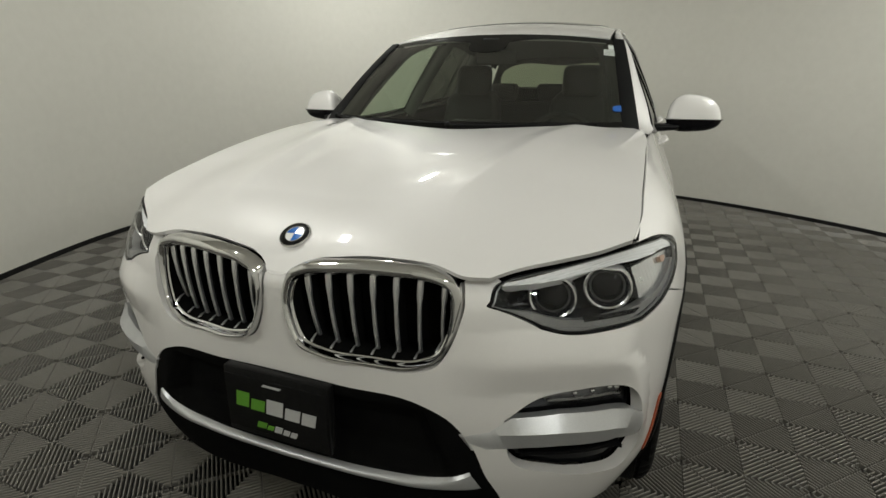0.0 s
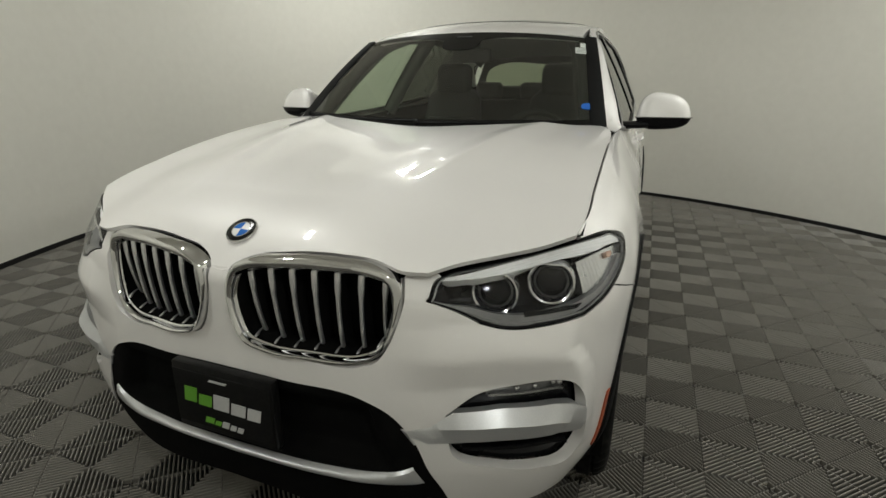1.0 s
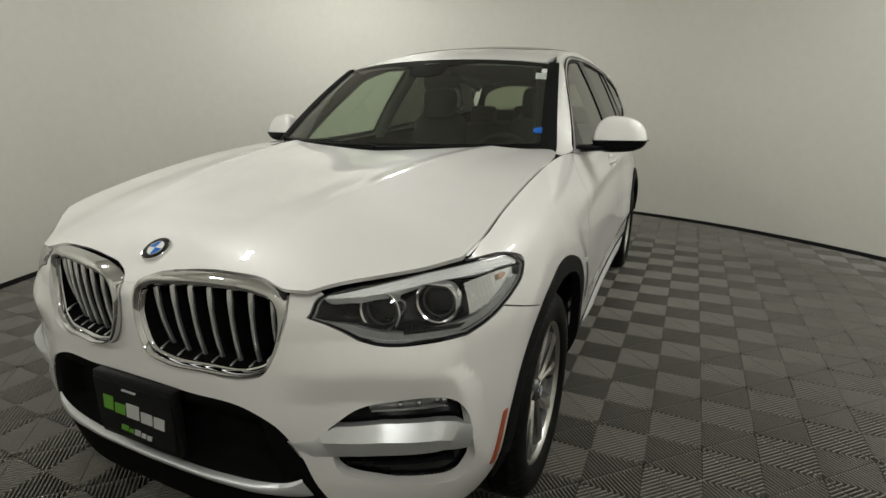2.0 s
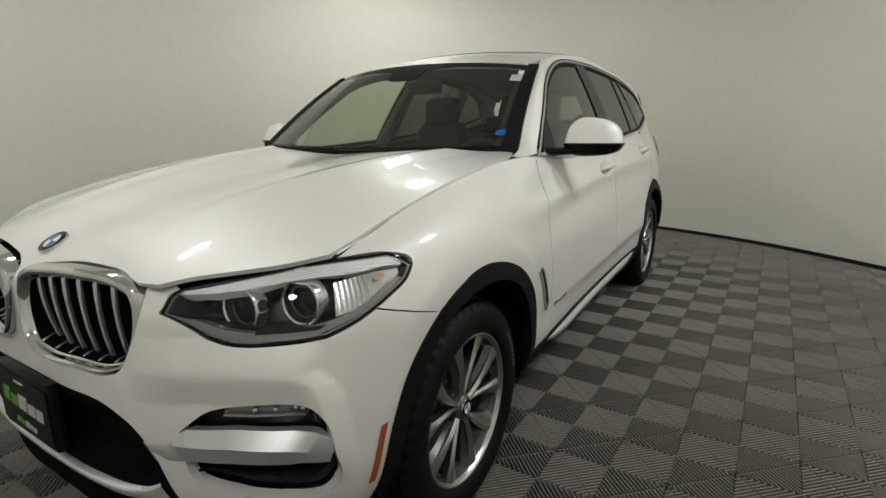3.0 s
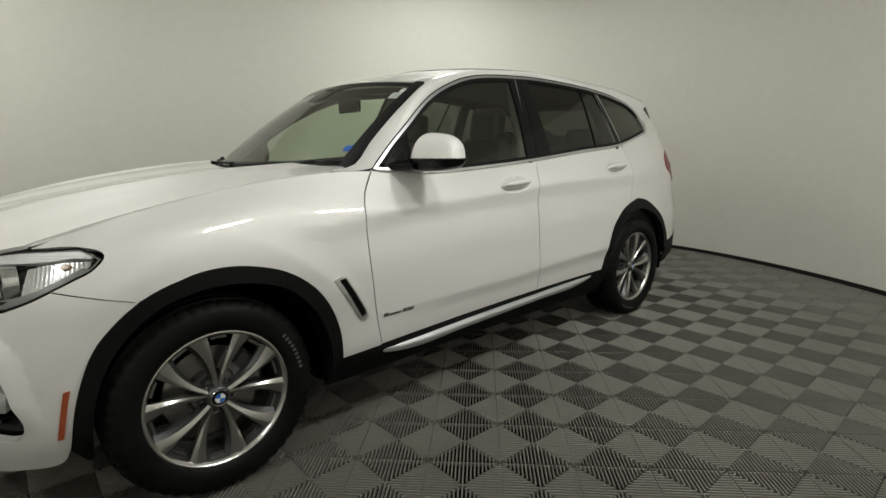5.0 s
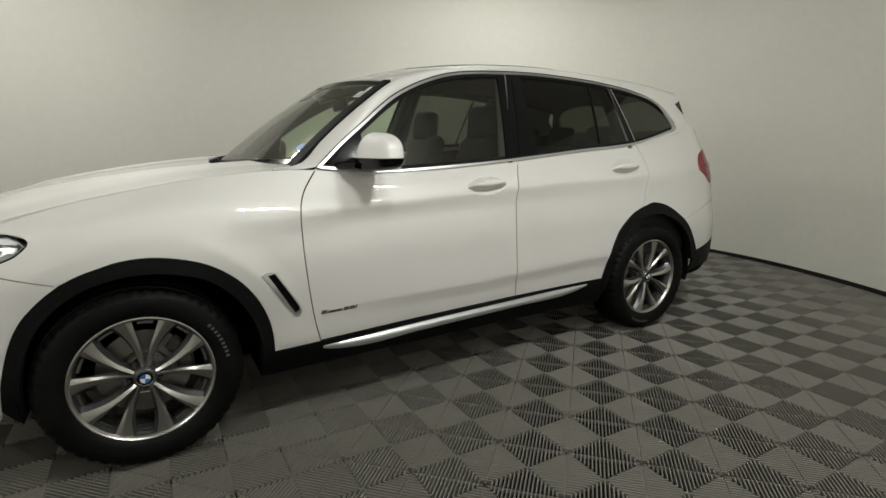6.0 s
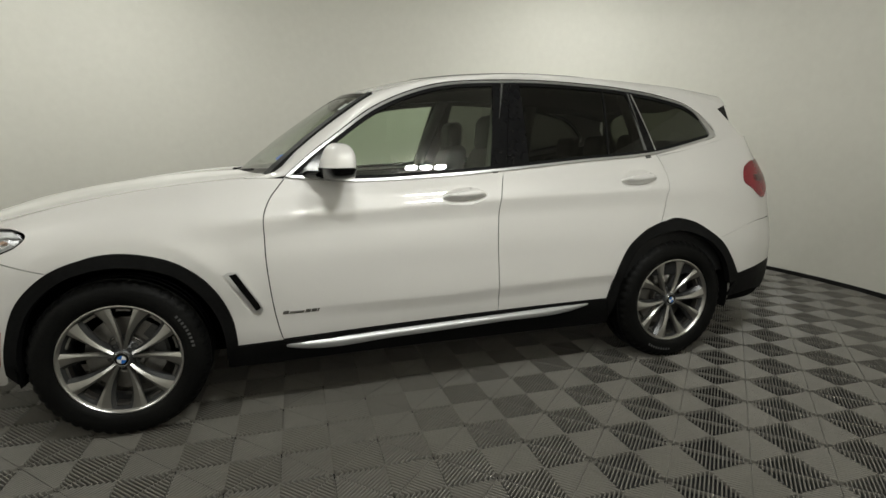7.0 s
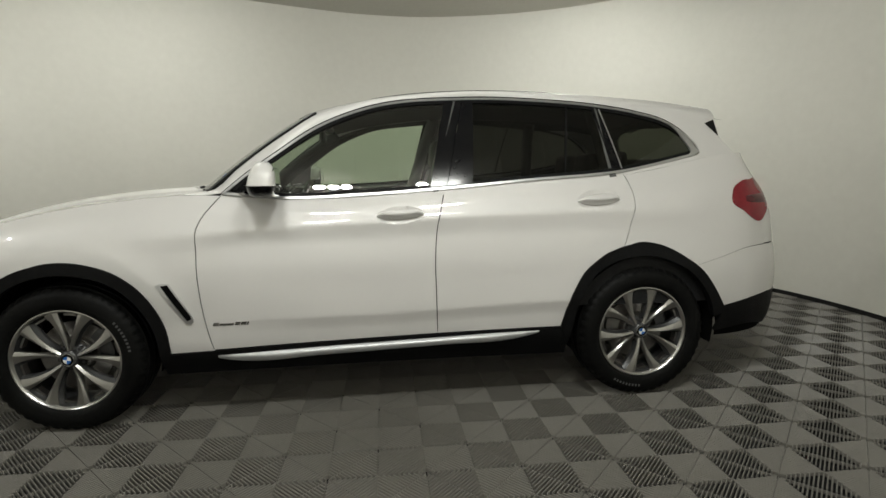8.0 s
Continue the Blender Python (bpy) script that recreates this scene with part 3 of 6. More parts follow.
def lamp_head(bm_house, bm_glow, x, size):
    """A round spot head with a domed diffuser, looking down -z."""
    lathe(bm_house, [(0.03 * size, 0.0001), (0.03 * size, 0.05 * size), (0.028 * size, 0.15 * size), (0.0, 0.17 * size), (-0.004 * size, 0.16 * size), (0.01 * size, 0.15 * size)], 40, "z", (x, 0, 0))
    lathe(bm_glow, [(-0.095 * size * math.cos(a), 0.0001 + 0.15 * size * math.sin(a)) for a in np.linspace(0, math.pi / 2, 9)], 40, "z", (x, 0, 0))


def ceiling_lamp():
    lamp = thing("ceiling_light", "white three-headed ceiling spotlight, switched on", "lamp", "lights of the booth")
    bm = bmesh.new()
    box(bm, -0.27, 0.27, -0.03, 0.03, 0.014, 0.03, 0.004)
    part("track", bm, wall_paint, lamp, "white lamp track")
    for x in (-0.155, 0.0, 0.155):
        bm, bg = bmesh.new(), bmesh.new()
        lamp_head(bm, bg, x, 0.42)
        head = part("head", bm, wall_paint, lamp)
        part("diffuser", bg, lamp_glow, head, "glowing warm white diffuser")
    return lamp


first_lamp = ceiling_lamp()
first_lamp.matrix_basis = pose(*TRACKS[0][:3], 0, 0, 90) @ Matrix.Scale(TRACKS[0][3], 4)
for lx, ly, lz, size in TRACKS[1:]:
    copy_thing(first_lamp, pose(lx, ly, lz, 0, 0, 90) @ Matrix.Scale(size, 4))
for lx, ly, lz, size in FLOODS:
    aim = look((lx, ly, lz), (0.0, 1.2, 0.9))
    flood = thing("floodlight", "round studio floodlight aimed at the car, switched on", "lamp", "lights of the booth")
    flood.matrix_basis = aim
    bm, bg = bmesh.new(), bmesh.new()
    lamp_head(bm, bg, 0.0, size)
    part("head", bm, wall_paint, flood)
    part("diffuser", bg, flood_glow, flood, "glowing warm white diffuser")
    bm = bmesh.new()
    tube(bm, [tuple(aim.inverted() @ Vector((lx, ly - 0.1, 3.19))), (0, 0.02, 0.06), (0, 0, 0.012)], 0.009, 10)
    part("drop_rod", bm, trim_black, flood, "black rod down from the ceiling")


# ---- the car's outlines, as (s, t) on the body ----
ARCH_F = [(0.475, 0.367), (0.461, 0.50), (0.384, 0.663), (0.266, 0.768), (0.131, 0.809), (-0.039, 0.813), (-0.215, 0.757), (-0.325, 0.655), (-0.405, 0.471), (-0.440, 0.330)]
ARCH_F_IN = [(0.425, 0.30), (0.418, 0.46), (0.345, 0.622), (0.235, 0.722), (0.115, 0.760), (-0.03, 0.764), (-0.185, 0.712), (-0.29, 0.612), (-0.362, 0.44), (-0.385, 0.27)]
ARCH_R = [(2.394, 0.413), (2.455, 0.600), (2.548, 0.736), (2.650, 0.798), (2.774, 0.823), (2.90, 0.822), (3.005, 0.796), (3.10, 0.745), (3.185, 0.667), (3.254, 0.575), (3.311, 0.485)]
ARCH_R_IN = [(2.438, 0.30), (2.500, 0.575), (2.585, 0.698), (2.672, 0.752), (2.782, 0.775), (2.89, 0.775), (2.984, 0.747), (3.070, 0.700), (3.147, 0.632), (3.211, 0.542), (3.255, 0.43)]
HEADLIGHT = [(-0.985, 0.848), (-0.952, 1.000), (-0.79, 1.022), (-0.57, 0.995), (-0.385, 0.952), (-0.310, 0.893), (-0.337, 0.868), (-0.40, 0.843), (-0.455, 0.820), (-0.515, 0.794), (-0.59, 0.769), (-0.68, 0.763), (-0.835, 0.768), (-0.868, 0.777), (-0.918, 0.807)]
FOG_HOLE = [(-0.930, 0.560), (-0.862, 0.612), (-0.775, 0.628), (-0.690, 0.631), (-0.620, 0.617), (-0.582, 0.575), (-0.562, 0.500), (-0.550, 0.425), (-0.572, 0.392), (-0.690, 0.390), (-0.800, 0.414), (-0.915, 0.462), (-0.922, 0.50)]
DOOR_SEAM_F = [(0.725, 1.04), (0.690, 1.005), (0.645, 0.955), (0.626, 0.92), (0.620, 0.828), (0.628, 0.65), (0.659, 0.425), (0.671, 0.374)]
DOOR_SEAM_B = [(1.800, 1.04), (1.782, 0.97), (1.758, 0.893), (1.746, 0.607), (1.752, 0.402)]
DOOR_SEAM_R = [(2.757, 1.04), (2.775, 1.015), (2.795, 0.97), (2.763, 0.874), (2.720, 0.806)]
KIDNEY = [(0.033, 0.835), (0.045, 0.873), (0.085, 0.896), (0.16, 0.907), (0.30, 0.909), (0.395, 0.897), (0.438, 0.876), (0.452, 0.846), (0.452, 0.793), (0.432, 0.730), (0.402, 0.685), (0.364, 0.669), (0.237, 0.668), (0.135, 0.674), (0.073, 0.695), (0.044, 0.749), (0.034, 0.795)]


def back(points):
    return list(points)[::-1]


def other(points):
    """The same outline on the far side of the nose."""
    return [(-3.0 - s, t) for s, t in points][::-1]


HANDLES = [(1.460, 1.690, 0.944), (2.484, 2.713, 0.960)]


def cup_edge(s0, s1, t0):
    """The oval of a door handle's recess."""
    c = (s0 + s1) / 2
    return rounded([(s0 - 0.006, t0), (s0 + 0.05, t0 + 0.029), (c, t0 + 0.037), (s1 - 0.05, t0 + 0.029), (s1 + 0.006, t0), (s1 - 0.05, t0 - 0.026), (c, t0 - 0.032), (s0 + 0.05, t0 - 0.026)], 48)


def head_loop():
    """The headlight's outline, with its corners at the brow's end, the foot and the inner tip."""
    h = HEADLIGHT
    return loop(h[:5], h[4:6], h[5:11], h[10:14], h[13:] + h[:1])


car = thing("car", "pearl white SUV with black cladding and alloy wheels", "car")

# panels
lamp_cut = shrunk(head_loop(), -0.0025)
near = lambda p: min(range(len(lamp_cut)), key=lambda i: math.dist(p, lamp_cut[i]))
lamp_cut = lamp_cut[near((-0.952, 1.004))::-1] + lamp_cut[:near((-0.457, 0.817)):-1]
nose_half = loop([(-1.5, 1.033), (-1.475, 1.03)], [(-1.470, 1.0), (-1.470, 0.946), (-1.470, 0.807), (-1.460, 0.743), (-1.433, 0.693), (-1.372, 0.673), (-1.273, 0.666), (-1.142, 0.666), (-1.100, 0.681), (-1.068, 0.724), (-1.046, 0.79), (-1.039, 0.937), (-1.038, 1.02)],
                 [(-1.035, 1.034), (-0.968, 1.034)], lamp_cut, [(-0.455, 0.8172), (-0.218, 0.7555)],
                 ARCH_F[6:], [(-0.440, 0.330), (-0.46, 0.285), (-0.60, 0.265), (-0.80, 0.275), (-0.905, 0.30)],
                 [(-0.905, 0.30), (-0.931, 0.342), (-0.968, 0.399), (-1.007, 0.496), (-1.061, 0.556), (-1.13, 0.586), (-1.34, 0.601), (-1.5, 0.605)])
bumper_outline = nose_half + [(-3.0 - s, t) for s, t in nose_half[-2:0:-1]]
skin("front_bumper", shell, bumper_outline, paint, car, "white front bumper skin", holes=[loop(FOG_HOLE + FOG_HOLE[:1]), other(loop(FOG_HOLE + FOG_HOLE[:1]))], gap=0.001, depth=0.03, step=0.012)

for flip in (False, True):
    skin("fender", body, loop([(-0.545, 1.037), (0.725, 1.037)], DOOR_SEAM_F, [(0.671, 0.371), (0.475, 0.367)], ARCH_F[:7], [(-0.218, 0.7553), (-0.455, 0.8177)], HEADLIGHT[8:3:-1] + [(-0.545, 1.000)]), paint, car, "white front wing panel", gap=0.0024, step=0.015, mirror=flip)
    skin("front_door", body, loop([(0.73, 1.039), (1.80, 1.039)], DOOR_SEAM_B, [(1.752, 0.402), (1.2, 0.389), (0.671, 0.376)], back(DOOR_SEAM_F)), paint, car, "white front door panel", holes=[cup_edge(*HANDLES[0])], step=0.0125, gap=0.0024, mirror=flip)
    skin("rear_door", body, loop([(1.80, 1.039), (2.757, 1.039)], DOOR_SEAM_R, [(2.720, 0.806)] + back(ARCH_R[:4]), [(2.394, 0.413), (1.752, 0.402)], back(DOOR_SEAM_B)), paint, car, "white rear door panel", holes=[cup_edge(*HANDLES[1])], step=0.0125, gap=0.0024, mirror=flip)
    skin("quarter_panel", body, loop([(2.757, 1.039), (3.50, 1.039)], [(3.50, 1.039), (3.60, 0.985), (3.62, 0.92), (3.62, 0.80)], [(3.62, 0.80), (3.45, 0.7925), (3.195, 0.7325), (3.125, 0.714)], back(ARCH_R[4:8]) + [(2.720, 0.806)], back(DOOR_SEAM_R)), paint, car, "white rear wing panel", gap=0.0012, mirror=flip)
    skin("rear_bumper", body, loop([(3.125, 0.713), (3.195, 0.732), (3.45, 0.792), (3.62, 0.7985)], [(3.62, 0.7990), (4.35, 0.80)], [(4.35, 0.53), (3.64, 0.53)], [(3.64, 0.53), (3.5, 0.515), (3.311, 0.485)], [(3.311, 0.485), (3.254, 0.575), (3.185, 0.667), (3.132, 0.708)]), paint, car, "white rear bumper skin", gap=0.0003, mirror=flip)
    skin("rear_valance", body, loop([(3.311, 0.483), (3.5, 0.513), (3.64, 0.528)], [(4.35, 0.528), (4.35, 0.30)], [(3.7, 0.33), (3.49, 0.362), (3.28, 0.338)], [(3.275, 0.345), (3.305, 0.45)]), cladding, car, "black rear valance", lift=0.002, mirror=flip)
    skin("tailgate", body, loop([(3.50, 1.039), (4.35, 1.039)], [(4.35, 0.8015), (3.62, 0.8015)], [(3.62, 0.92), (3.60, 0.985)]), paint, car, "white tailgate panel", gap=0.0015, mirror=flip)
    # wheel-arch cladding and rocker
    skin("arch_cladding", body, loop(ARCH_F, [(-0.40, 0.27)], back(ARCH_F_IN)), cladding, car, "black wheel arch cladding", lift=0.007, depth=0.035, mirror=flip)
    skin("arch_cladding", body, loop(ARCH_R, [(3.295, 0.44)], back(ARCH_R_IN)), cladding, car, "black wheel arch cladding", lift=0.007, depth=0.035, mirror=flip)
    skin("rocker_cladding", body, loop([(0.475, 0.364), (0.671, 0.371)], [(0.671, 0.372), (1.2, 0.385), (1.752, 0.398), (2.394, 0.409)], [(2.438, 0.30), (2.44, 0.248)], [(0.43, 0.248), (0.425, 0.30)]), cladding, car, "black side sill cladding", lift=0.004, depth=0.03, mirror=flip)
    # black sheet just behind the gaps: their shade is put into its colour
    skin("gap_shade_sheet", body, [(0.42, 0.24), (2.43, 0.24), (2.43, 0.40), (2.485, 0.60), (2.57, 0.72), (2.66, 0.778), (2.78, 0.80), (2.90, 0.80), (3.0, 0.775), (3.085, 0.73), (3.165, 0.655), (3.235, 0.56), (3.3, 0.30), (4.35, 0.30), (4.35, 1.03), (0.3, 1.036), (-0.28, 1.036), (-0.28, 0.88), (-0.24, 0.78), (-0.04, 0.80), (0.12, 0.80), (0.25, 0.76), (0.37, 0.65), (0.43, 0.50)], void_black, car, "black sheet standing in for the shade in the panel gaps", holes=[shrunk(cup_edge(*h), -0.004) for h in HANDLES], lift=-0.007, depth=0, step=0.045, mirror=flip)

rear_half = [(0.0, -0.787), (0.022, -0.786), (0.045, -0.765), (0.085, -0.747), (0.16, -0.736), (0.30, -0.721), (0.39, -0.714), (0.455, -0.721), (0.51, -0.704)]
hood_side = [(0.51, -0.704), (0.56, -0.655), (0.65, -0.583), (0.72, -0.528), (0.792, -0.457)]
hood_long = [(0.792, -0.457), (0.801, -0.40), (0.802, -0.2), (0.800, 0.2), (0.798, 0.45), (0.780, 0.57), (0.745, 0.635), (0.69, 0.615)]
hood_back = [(0.69, 0.605), (0.50, 0.495), (0.25, 0.415), (0.0, 0.40)]
hood_half = loop(rear_half, hood_side, hood_long, hood_back)
skin("hood", hood, hood_half + [(-x, y) for x, y in hood_half[-2:0:-1]], paint, car, "white hood", gap=0.002, depth=0.012, step=0.015)
# added black sheet 10 mm under the hood, as painted shade for its seams
skin("hood_gap_shade", hood, [(0.805, -0.44), (0.805, 0.53), (0.74, 0.64), (0.45, 0.47), (0.0, 0.40), (-0.45, 0.47), (-0.74, 0.64), (-0.805, 0.53), (-0.805, -0.44), (-0.74, -0.49), (-0.5, -0.66), (0.0, -0.73), (0.5, -0.66), (0.74, -0.49)], void_black, car, "black sheet standing in for the shade in the hood's gaps", lift=-0.010, depth=0, step=0.025)

# roof, pillars and glass
ROOF_EDGE = 0.575
roof_front = [(x, 1.058 + 0.11 * abs(x / 0.62) ** 2.2) for x in np.linspace(-ROOF_EDGE, ROOF_EDGE, 15)]
skin("roof", roof, loop(roof_front, [(ROOF_EDGE, 1.6), (ROOF_EDGE, 2.6), (0.555, 3.2), (0.545, 3.36)], [(0.545, 3.36), (0.40, 3.48), (0.0, 3.58), (-0.40, 3.48), (-0.545, 3.36)], [(-0.555, 3.2), (-ROOF_EDGE, 2.6), (-ROOF_EDGE, 1.6)]), paint, car, "white roof panel", depth=0.03)
skin("sunroof", roof, rounded([(-0.42, 1.50), (0.0, 1.47), (0.42, 1.50), (0.44, 1.56), (0.44, 2.5), (0.40, 2.55), (-0.40, 2.55), (-0.44, 2.5), (-0.44, 1.56)]), gloss_black, car, "dark glass sunroof", lift=0.002)
skin("headliner", roof, [(-0.56, 1.16), (0.56, 1.16), (0.56, 3.5), (-0.56, 3.5)], headliner, car, "grey cloth headliner", lift=-0.045, depth=0, step=0.1)

DLO_TOP = [(0.725, 1.118), (0.853, 1.225), (0.958, 1.301), (1.174, 1.448), (1.431, 1.550), (1.931, 1.603), (2.35, 1.594), (2.694, 1.562), (2.90, 1.525), (3.043, 1.482), (3.15, 1.41), (3.218, 1.335), (3.222, 1.305), (3.19, 1.290)]
DLO = loop(DLO_TOP, [(3.19, 1.290), (2.756, 1.203), (2.258, 1.163), (1.799, 1.125), (1.396, 1.100), (0.993, 1.090), (0.75, 1.112)])
pane_rim = shrunk(DLO, 0.022)


def between(poly, y_low, y_high):
    """The part of an outline between two leaning lines, each ((y, z), (y, z))."""
    def cut(points, line, sign):
        (ya, za), (yb, zb) = line
        f = lambda p: sign * (p[0] - (ya + (yb - ya) * (p[1] - za) / (zb - za)))
        out = []
        for p, q in zip(points, points[1:] + points[:1]):
            a, b = f(p), f(q)
            if a >= 0:
                out.append(p)
            if (a >= 0) != (b >= 0):
                k = a / (a - b)
                out.append([p[0] + k * (q[0] - p[0]), p[1] + k * (q[1] - p[1])])
        return out
    poly = [list(p) for p in poly]
    if y_low:
        poly = cut(poly, y_low, 1)
    if y_high:
        poly = cut(poly, y_high, -1)
    return poly


B_LOW, B_HIGH = ((1.728, 1.127), (1.832, 1.583)), ((1.946, 1.134), (1.988, 1.585))
B_GAP = ((1.812, 1.127), (1.930, 1.594))
DIV = ((2.434, 1.181), (2.499, 1.551))
C_LOW, C_HIGH = ((2.700, 1.20), (2.640, 1.552)), ((2.752, 1.205), (2.672, 1.568))


def shift(line, d):
    return tuple((y + d, z) for y, z in line)


for flip in (False, True):
    skin("window_surround", side, DLO, satin, car, "bright metal window surround", holes=[shrunk(DLO, 0.0115)], lift=0.005, depth=0.012, step=0.02, mirror=flip)
    skin("surround_corner", side, loop([(3.06, 1.468), (3.105, 1.422)], [(3.163, 1.335), (3.170, 1.312), (3.145, 1.286)], [(3.145, 1.283), (3.19, 1.293)], [(3.215, 1.315), (3.16, 1.397), (3.08, 1.460)]), satin, car, "bright metal window corner", lift=0.0045, depth=0.01, step=0.02, mirror=flip)
    skin("door_shoulder", side, loop([(3.15, 1.286), (2.756, 1.205), (2.258, 1.165), (1.799, 1.127), (1.396, 1.102), (1.02, 1.092)], [(1.02, 1.068), (1.396, 1.078), (1.799, 1.103), (2.258, 1.140), (2.756, 1.178), (3.15, 1.252)]), paint, car, "white shoulder under the windows", lift=-0.006, depth=0.004, mirror=flip)
    skin("window_seal", side, shrunk(DLO, 0.0105), cladding, car, "black rubber window seal", holes=[shrunk(DLO, 0.028)], lift=0.0015, depth=0.012, step=0.02, mirror=flip)
    skin("b_pillar", side, between(shrunk(DLO, 0.018), B_LOW, shift(B_GAP, -0.002)), gloss_black, car, "gloss black door pillar trim", lift=0.002, mirror=flip)
    skin("b_pillar", side, between(shrunk(DLO, 0.018), shift(B_GAP, 0.002), B_HIGH), gloss_black, car, "gloss black door pillar trim", lift=0.002, mirror=flip)
    skin("front_side_window", side, between(pane_rim, None, shift(B_LOW, -0.001)), clear, car, "clear greenish side window glass", depth=0, lift=-0.004, mirror=flip)
    skin("rear_side_window", side, between(pane_rim, shift(B_HIGH, 0.001), shift(C_LOW, -0.001)), privacy, car, "dark tinted privacy glass", depth=0, lift=-0.004, mirror=flip)
    skin("quarter_window", side, between(pane_rim, shift(C_HIGH, 0.006), None), privacy, car, "dark tinted privacy glass", depth=0, lift=-0.004, mirror=flip)
    skin("window_divider", side, between(pane_rim, shift(DIV, -0.004), shift(DIV, 0.004)), cladding, car, "thin window divider", lift=0.001, mirror=flip)
    skin("c_pillar", side, between(shrunk(DLO, 0.02), C_LOW, shift(C_HIGH, -0.002)), gloss_black, car, "gloss black pillar trim", lift=0.001, mirror=flip)
    skin("c_pillar_bead", side, between(shrunk(DLO, 0.02), C_HIGH, shift(C_HIGH, 0.006)), satin, car, "thin bright bead", lift=0.002, mirror=flip)
    skin("d_pillar", side, loop([(2.694, 1.565), (2.90, 1.528), (3.045, 1.485), (3.153, 1.412), (3.222, 1.335), (3.226, 1.303), (3.19, 1.287)], [(3.19, 1.286), (2.757, 1.200)], [(2.757, 1.188), (3.0, 1.228), (3.25, 1.276), (3.48, 1.298)], [(3.46, 1.306), (3.405, 1.36), (3.372, 1.40), (3.368, 1.494)], [(3.368, 1.494), (3.20, 1.535), (3.0, 1.560), (2.75, 1.575)]), paint, car, "white rear pillar", depth=0.01, mirror=flip)
    skin("spoiler_fin", side, [(3.295, 1.468), (3.355, 1.490), (3.368, 1.400)], gloss_black, car, "small gloss black fin beside the rear window", lift=0.004, mirror=flip)



def window_gutter(bm):
    """A thin black line between the roof edge and the bright window surround."""
    top = spline(DLO_TOP[:12], 60)
    along = np.gradient(top, axis=0)
    out = np.stack([-along[:, 1], along[:, 0]], 1) / np.linalg.norm(along, axis=1)[:, None]
    strip(bm, side, top - 0.001 * out, top + 0.0065 * out, 0.0075, 60, 5)


pair("window_gutter", window_gutter, cladding, car, "black gutter over the windows")
foot_line = [np.array([0.778, 0.555, 1.119]), np.array([0.772, 0.615, 1.122])] + [screen(0.764, v)[0] for v in (0.03, 0.25, 0.5, 0.75, 1.0)]
roof_line = [roof(x, y)[0] for x, y in ((0.595, 1.30), (0.578, 1.6), (0.577, 2.0), (0.576, 2.4), (0.572, 2.75), (0.556, 3.2), (0.545, 3.38))]
sill_line = [body(0.545, 1.036)[0] + np.array([0, 0, 0.001]), body(0.66, 1.036)[0] + np.array([0, 0, 0.001])] + [side(y, z)[0] for y, z in ((0.722, 1.122), (0.853, 1.229), (0.958, 1.305), (1.10, 1.404), (1.25, 1.488), (1.431, 1.554), (1.70, 1.590), (1.931, 1.607), (2.35, 1.598), (2.694, 1.567), (3.0, 1.560), (3.368, 1.497))]


def cant_rail(bm):
    a, b = spline(sill_line, 70), spline(foot_line + roof_line, 70)
    f = np.linspace(0, 1, 9)
    rows = []
    for n, (p, q) in enumerate(zip(a, b)):
        out = np.array([0.6, 0, 0.8]) * min(1.0, n / 14) ** 2
        row = [p + np.array([-0.02, 0, -0.004])]
        for k in f:
            row.append(p * (1 - k) + q * k + out * 0.014 * (1 - (2 * k - 1) ** 2))
        row.append(q + np.array([-0.004, 0, -0.02]))
        rows.append([tuple(v) for v in row])
    grid_faces(bm, rows)


def rail_lining(bm):
    """Cloth on the inner face of the pillar and roof edge."""
    a, b = spline(sill_line[2:], 60), spline(foot_line[2:] + roof_line, 60)
    grid_faces(bm, [[tuple(p + np.array([-0.022, 0, -0.040])), tuple(p + np.array([-0.040, 0, -0.01])), tuple(q + np.array([-0.03, 0, -0.045])), tuple(q + np.array([-0.12, 0, -0.052]))] for p, q in zip(a, b)])


pair("rail_lining", rail_lining, soft_plastic, car, "dark inner lining of the roof edge")
pair("roof_rail", cant_rail, paint, car, "white windscreen pillar and roof edge")


def screen_band(bm):
    """Black bonded edge of the windscreen."""
    rows = []
    for v in np.linspace(-0.02, 1.0, 24):
        q = screen(np.array([0.700, 0.712, 0.764, 0.767]), np.full(4, v))
        q[:, 2] += np.array([0.001, 0.010, 0.012, -0.02])
        rows.append([tuple(p) for p in q])
    grid_faces(bm, rows)


skin("windscreen", screen, [(-0.74, 0.0), (0.74, 0.0), (0.74, 1.0), (-0.74, 1.0)], clear, car, "clear laminated windscreen", depth=0, step=0.06)
pair("windscreen_edge", screen_band, cladding, car, "black windscreen edge")


# ---- nose ----
def kidney_y(x, z):
    return -0.803 + 0.08 * (z - 0.67) + 0.40 * x**2


def front_plane(x, z):
    """The upright face in which the grilles lie."""
    x, z = np.atleast_1d(np.asarray(x, float)), np.atleast_1d(np.asarray(z, float))
    return np.stack([x, kidney_y(x, z), z], 1)


